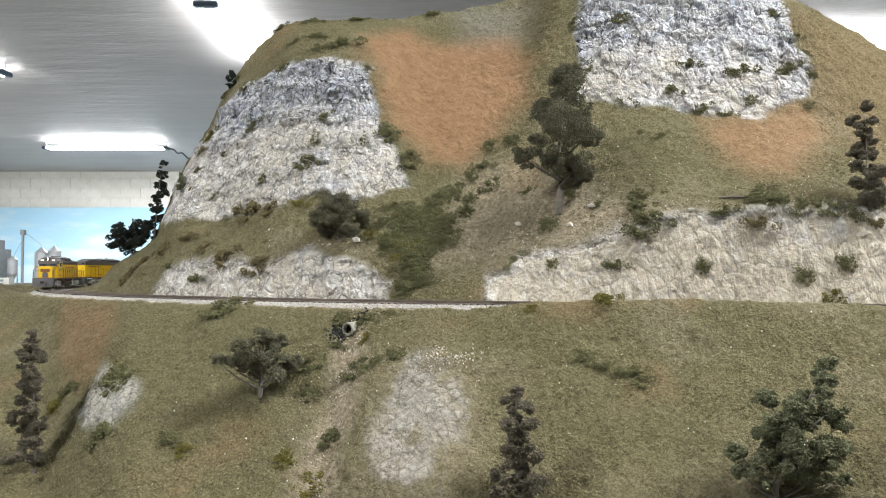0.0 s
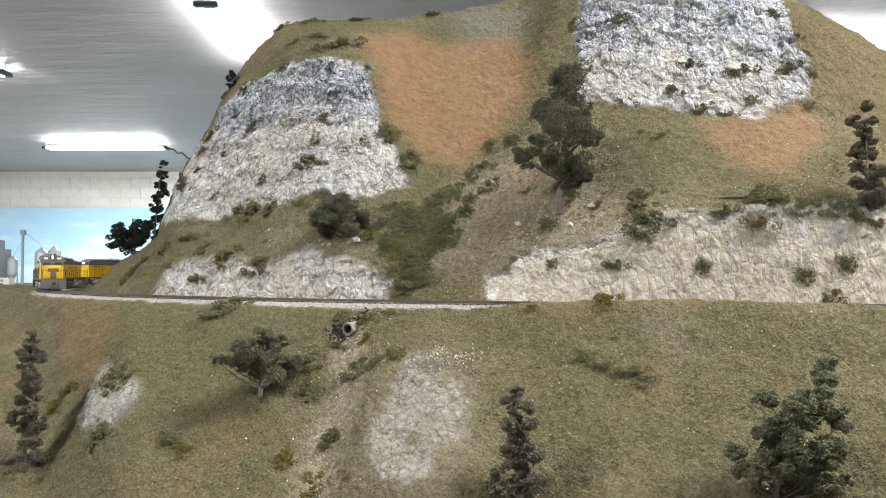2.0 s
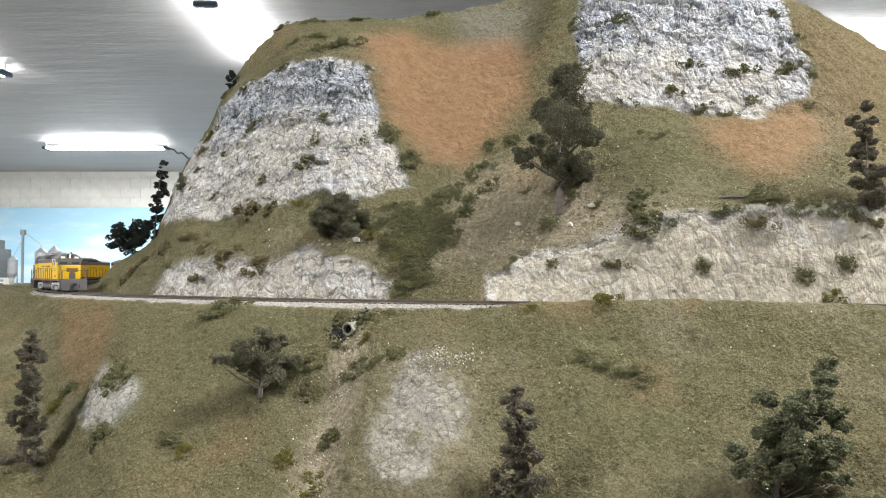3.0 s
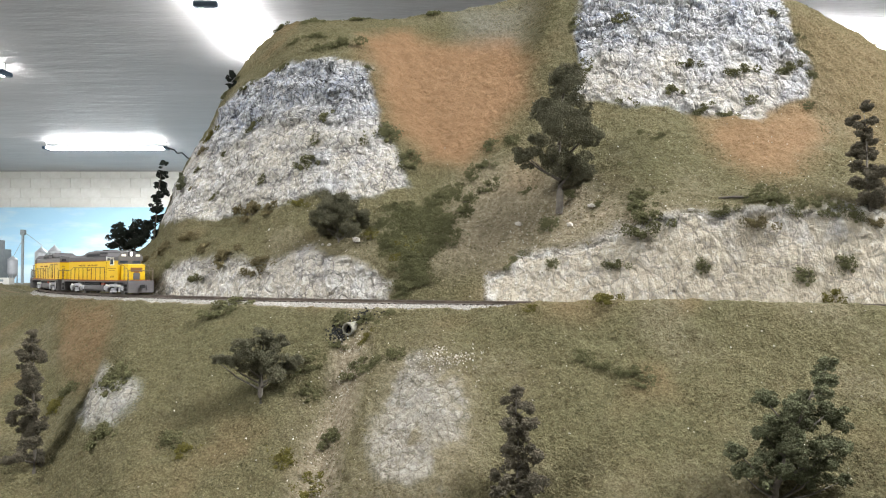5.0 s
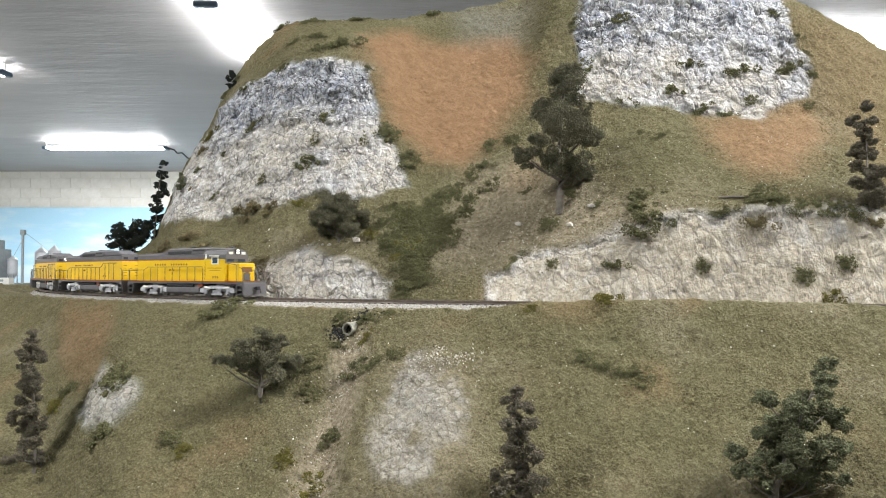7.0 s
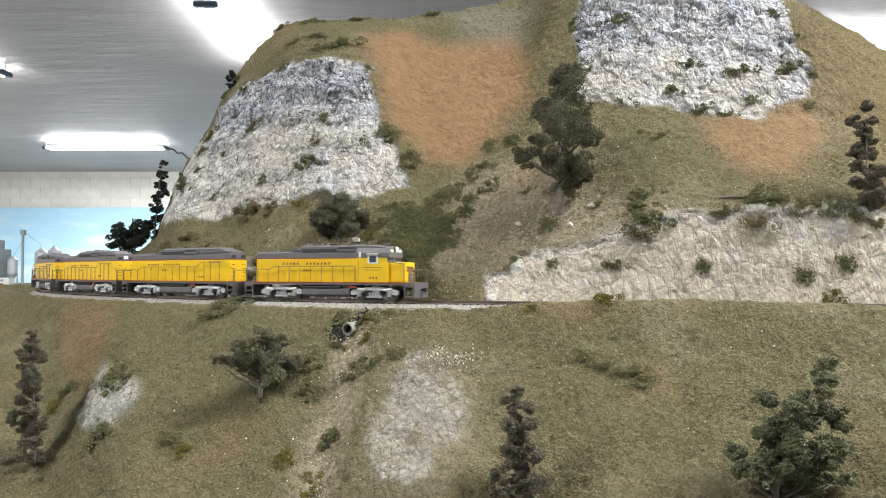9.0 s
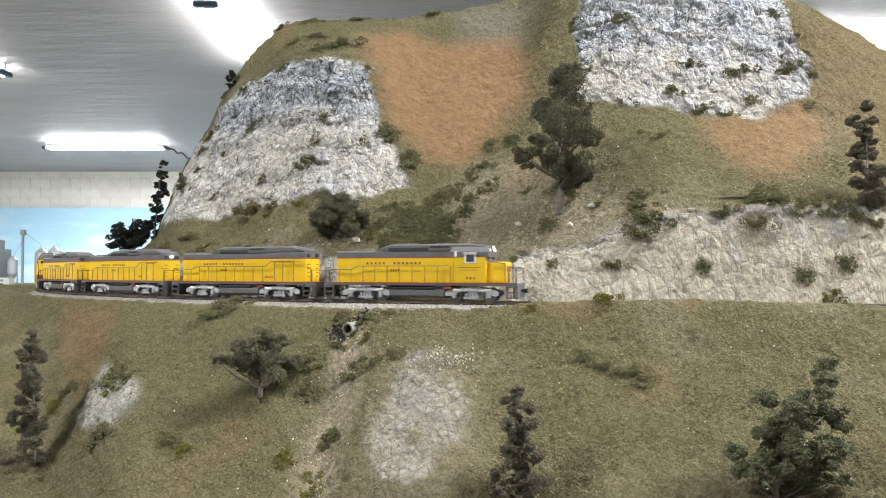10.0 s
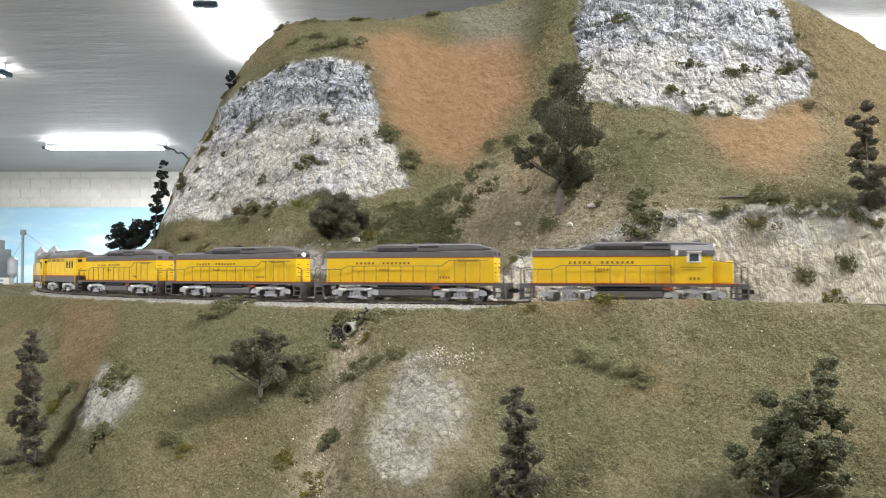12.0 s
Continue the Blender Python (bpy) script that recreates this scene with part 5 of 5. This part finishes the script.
BUSH_LEDGE = [(0.299, 0.686, 25, 0), (0.284, 0.681, 15, 0), (0.305, 0.672, 21, 0), (0.319, 0.667, 18, 0), (0.34, 0.664, 15, 0), (0.351, 0.661, 15, 0), (0.365, 0.659, 15, 0), (0.381, 0.656, 15, 2), (0.253, 0.675, 15, 0), (-0.108, 0.812, 30, 0), (-0.323, 0.936, 21, 2), (-0.363, 0.966, 25, 2), (-0.402, 0.991, 26, 2), (-0.423, 0.996, 26, 2), (-0.291, 0.9, 20, 2)]
BUSH_FRONT = [(-0.221, 0.747, 33, 0), (-0.309, 0.706, 37, 0), (-0.299, 0.657, 27, 0), (-0.227, 0.621, 21, 0), (-0.211, 0.608, 16, 1), (-0.385, 0.768, 23, 0), (-0.396, 0.764, 23, 1), (-0.074, 0.636, 21, 0), (-0.114, 0.631, 20, 0), (-0.089, 0.597, 20, 0), (-0.124, 0.581, 18, 1), (-0.101, 0.57, 25, 1), (0.11, 0.587, 18, 0), (0.121, 0.578, 17, 0), (0.142, 0.568, 15, 0)]
BUSH_BANK = [(0.151, 0.559, 15, 0), (-0.04, 0.624, 17, 0), (-0.059, 0.627, 18, 0), (-0.098, 0.667, 14, 0), (-0.094, 0.686, 18, 0), (-0.111, 0.654, 19, 0), (-0.069, 0.657, 12, 1), (-0.13, 0.648, 14, 0), (-0.048, 0.673, 10, 0), (0.003, 0.66, 8, 0), (0.074, 0.63, 10, 1), (0.134, 0.62, 20, 1), (0.339, 0.645, 20, 1), (-0.069, 0.674, 15, 0)]
BUSH_EDGE = [(-0.331, 1.049, 20, 1), (-0.34, 1.046, 14, 2), (-0.328, 1.112, 19, 0), (-0.341, 1.006, 12, 2), (-0.34, 1.026, 11, 0), (-0.308, 1.106, 16, 0), (-0.21, 1.039, 17, 0), (-0.178, 1.038, 20, 0), (-0.256, 0.923, 16, 2), (-0.204, 0.882, 17, 2), (0.054, 0.823, 21, 0), (0.036, 0.842, 16, 0), (0.089, 0.797, 14, 0), (0.131, 0.76, 15, 0), (0.154, 0.733, 10, 0)]
TONES = [("bush_dark", "low dark olive foam bush"), ("bush_yellow", "low yellow-green foam bush"), ("bush_brown", "low brown-olive foam bush")]


def bush_shape(seed):
    """A low, uneven tuft one unit wide."""
    rng = np.random.default_rng(seed)
    pts = []
    for k in range(11):
        c = (rng.normal(0, 0.22), rng.normal(0, 0.16), rng.uniform(0.0, 0.16))
        pts.append(clump(rng, c, rng.uniform(0.06, 0.19), 85, 0.7))
    pts.append(np.stack([rng.normal(0, 0.32, 60), rng.normal(0, 0.22, 60), rng.uniform(0, 0.05, 60)], 1))
    pts = np.concatenate(pts)
    return mesh_of("bush", *crumbs(pts, rng.uniform(0.013, 0.036, len(pts)), rng), MAT["bush_dark"])


shapes = [[bush_shape(100 + k) for k in range(4)]]
for _tone in TONES[1:]:
    _row = []
    for _m in shapes[0]:
        _c = _m.copy()
        _c.materials[0] = MAT[_tone[0]]
        _row.append(_c)
    shapes.append(_row)


def plant_bushes():
    rng = random.Random(12)
    # a wedge of scrub that widens up the gully
    crowd = []
    for _ in range(75):
        t, u = rng.random() ** 0.8, rng.uniform(-1, 1)
        crowd.append((-0.036 + 0.016 * t + u * (0.012 + 0.046 * t), 0.738 + 0.098 * t + 0.012 * u * t, rng.uniform(11, 25), 1 if rng.random() < 0.08 else 0))
    for rows, where in ((crowd, "in the overgrown gully"), (BUSH_HIGH, "on the high rock and crest"), (BUSH_EDGE, "along the edge of the cliff"), (BUSH_EAST, "on the pale upper cliff"), (BUSH_GULLY, "in the overgrown gully"), (BUSH_SLOPE, "on the stony slope"),
                        (BUSH_LEDGE, "along the ledge of the cut"), (BUSH_FRONT, "on the grassy lower slope"), (BUSH_BANK, "on the grassy bank")):
        for x, y, w, tone in rows:
            ob = new("bush", shapes[tone][rng.randrange(4)])
            k = w / 1000 * 1.3
            # lean with the slope
            gx, gy = (ground_at(x + 0.01, y) - ground_at(x - 0.01, y)) / 0.02, (ground_at(x, y + 0.01) - ground_at(x, y - 0.01)) / 0.02
            up = Vector((-gx, -gy, 1.3)).normalized()
            q = Vector((0, 0, 1)).rotation_difference(up).to_matrix().to_4x4()
            ob.matrix_world = Matrix.Translation((x, y, ground_at(x, y) - 0.04 * k)) @ q @ pose(0, 0, 0, 0, 0, rng.uniform(-40, 40)) @ Matrix.Diagonal((k, k, k * rng.uniform(0.75, 1.1), 1))
            tagged(ob, TONES[tone][1] + " " + where, "bush", "bushes " + where)


plant_bushes()


def stone(x, y, size, seed):
    rng = random.Random(seed)
    bm = bmesh.new()
    bmesh.ops.create_icosphere(bm, subdivisions=1, radius=0.5)
    for v in bm.verts:
        v.co *= 1 + 0.7 * noise.noise(v.co * 2.2 + Vector((seed * 3.1, 0, 0)))
        v.co.z = max(v.co.z * 0.75, -0.25)
    ob = part("stone", bm, MAT["stone"])
    ob.matrix_world = Matrix.Translation((x, y, ground_at(x, y) + 0.12 * size)) @ pose(0, 0, 0, 0, 0, rng.uniform(0, 360)) @ Matrix.Diagonal((size, size * 0.8, size * 0.9, 1))
    tagged(ob, "small pale angular stone lying on the slope", "stone", "loose stones")


for _k, (_x, _y, _s) in enumerate([(0.0777, 0.7635, 0.008), (0.1251, 0.728, 0.0082), (0.1472, 0.7351, 0.0083), (-0.0925, 0.7894, 0.0128), (-0.1295, 0.8006, 0.0053), (-0.1213, 0.7956, 0.0059), (-0.2001, 0.8578, 0.0057), (0.2288, 0.6843, 0.0073), (0.3311, 0.6622, 0.0061), (0.295, 0.6724, 0.0036)]):
    stone(_x, _y, _s, _k)


def scatter(name, label, n, seed, sizes, material, pick):
    """Loose grains over part of the ground; pick chooses where."""
    g = np.random.default_rng(seed)
    x, y = pick(g, n)
    z = ground(x, y) + RAIL
    C = np.stack([x, y, z + 0.0003], 1)
    ob = new(name, mesh_of(name, *crumbs(C, g.uniform(*sizes, len(x)), g), MAT[material]))
    tagged(ob, label, "gravel", kind="stuff")


def spots(*rows):
    def pick(g, n):
        share = np.array([r[4] for r in rows], float)
        k = g.choice(len(rows), n, p=share / share.sum())
        r = np.array([q[:4] for q in rows])[k]
        return r[:, 0] + g.normal(0, 1, n) * r[:, 2], r[:, 1] + g.normal(0, 1, n) * r[:, 3]
    return pick


scatter("pebbles", "pale pebbles and talus strewn over the slopes", 2300, 41, (0.0004, 0.0010), "pebbles",
        spots((-0.001, 0.603, 0.013, 0.006, 6), (0.092, 0.739, 0.04, 0.02, 6), (-0.154, 0.822, 0.07, 0.03, 3), (-0.084, 0.643, 0.008, 0.02, 5), (-0.103, 0.575, 0.01, 0.03, 3),
              (0.298, 0.685, 0.06, 0.01, 2), (0.249, 0.499, 0.01, 0.01, 1), (0.0, 0.60, 0.2, 0.05, 4), (0.2, 0.76, 0.12, 0.04, 3)))
def off_rock(g, n):
    """Places on the foam, not on bare rock or soil."""
    y = g.uniform(0.42, 1.05, n)
    x = g.uniform(-0.62, 0.62, n) * y
    z = ground(x, y)
    bare = 0 * x
    for outline in (CLIFF_WEST, CLIFF_EAST, CUT_EAST, CUT_WEST, SOIL_HIGH, SOIL_EAST, ROCK_LOW, ROCK_FRONT):
        bare = np.maximum(bare, patch(x, z, outline, 0.008))
    keep = (bare < 0.5) & (abs(from_track(x, y)[0]) > 0.025)
    return x[keep], y[keep]


scatter("turf_crumbs", "coarse olive turf crumbs strewn over the slopes", 62000, 43, (0.0004, 0.0010), "turf",
        off_rock)


def culvert():
    ob = tagged(new("culvert_pipe"), "grey concrete culvert pipe jutting from the bank", "pipe")
    ob.matrix_world = Matrix.Translation((-0.0822, 0.6734, ground_at(-0.0822, 0.6694) + 0.0045)) @ pose(0, 0, 0, 6, 0, -30) @ Matrix.Scale(0.88, 4)
    bm = bmesh.new()
    seg = 24
    rings = []
    for yy, r in ((-0.008, 0.0052), (-0.008, 0.0066), (-0.005, 0.0068), (-0.0048, 0.0060), (0.020, 0.0060), (0.020, 0.0052)):
        rings.append([bm.verts.new((r * math.cos(6.2832 * k / seg), yy, r * math.sin(6.2832 * k / seg))) for k in range(seg)])
    for a, b in zip(rings, rings[1:] + rings[:1]):
        for k in range(seg):
            bm.faces.new((a[k], a[(k + 1) % seg], b[(k + 1) % seg], b[k]))
    bmesh.ops.recalc_face_normals(bm, faces=bm.faces)
    part("pipe_wall", bm, MAT["clay_pipe"], ob)
    # black disc stands in for the shade deep in the pipe
    part("pipe_end", add_cyl(bmesh.new(), (0, 0.010, 0), (0, 0.012, 0), 0.0052, seg=24), MAT["black_stone_and_pipe_shade"], ob, "black disc painting the shade inside the pipe")


culvert()
scatter("culvert_rubble", "black and grey rubble round the culvert mouth", 260, 47, (0.0006, 0.0016), "black_stone_and_pipe_shade", spots((-0.0812, 0.6774, 0.012, 0.004, 1), (-0.0942, 0.6734, 0.005, 0.004, 1)))


def log(x0, y0, x1, y1):
    ob = new("log")
    z0, z1 = ground_at(x0, y0) + 0.001, ground_at(x1, y1) + 0.001
    bm = bmesh.new()
    limb_tube(bm, [(x0, y0, z0), ((x0 + x1) / 2, (y0 + y1) / 2, (z0 + z1) / 2 + 0.0006), (x1, y1, z1)], 0.0010, 0.0014, 8)
    me = bpy.data.meshes.new("log")
    bm.to_mesh(me)
    bm.free()
    me.materials.append(MAT["dead_wood"])
    bpy.data.objects.remove(ob)
    return tagged(new("log", me), "fallen dark grey log lying above the rock cut", "log")


log(0.2568, 0.6905, 0.2817, 0.6839)


def motions():
    coarse = [k * 0.25 for k in range(49)]
    fine = [k / 15 for k in range(181)]
    for i, unit in enumerate(train):
        walk(unit, [(t, on_track(lead(t) - BEHIND[i], PIVOT[i])) for t in coarse])
        for ob in unit.children:
            if "turns" not in ob:
                continue
            x = ob.location.x
            rows = []
            for t in coarse:
                s = lead(t) - BEHIND[i]
                _, _, a = track_at(s + x)
                body = on_track(s, PIVOT[i])
                rows.append((t, pose(x, 0, 0, 0, 0, math.degrees(a - body.to_euler().z))))
            walk(ob, rows)
            for w in ob.children:
                if "rolls" in w:
                    wx = w.location.x
                    walk(w, [(t, pose(wx, 0, 0.0058, 0, math.degrees((lead(t) - lead(0)) / 0.0058), 0)) for t in fine])


motions()
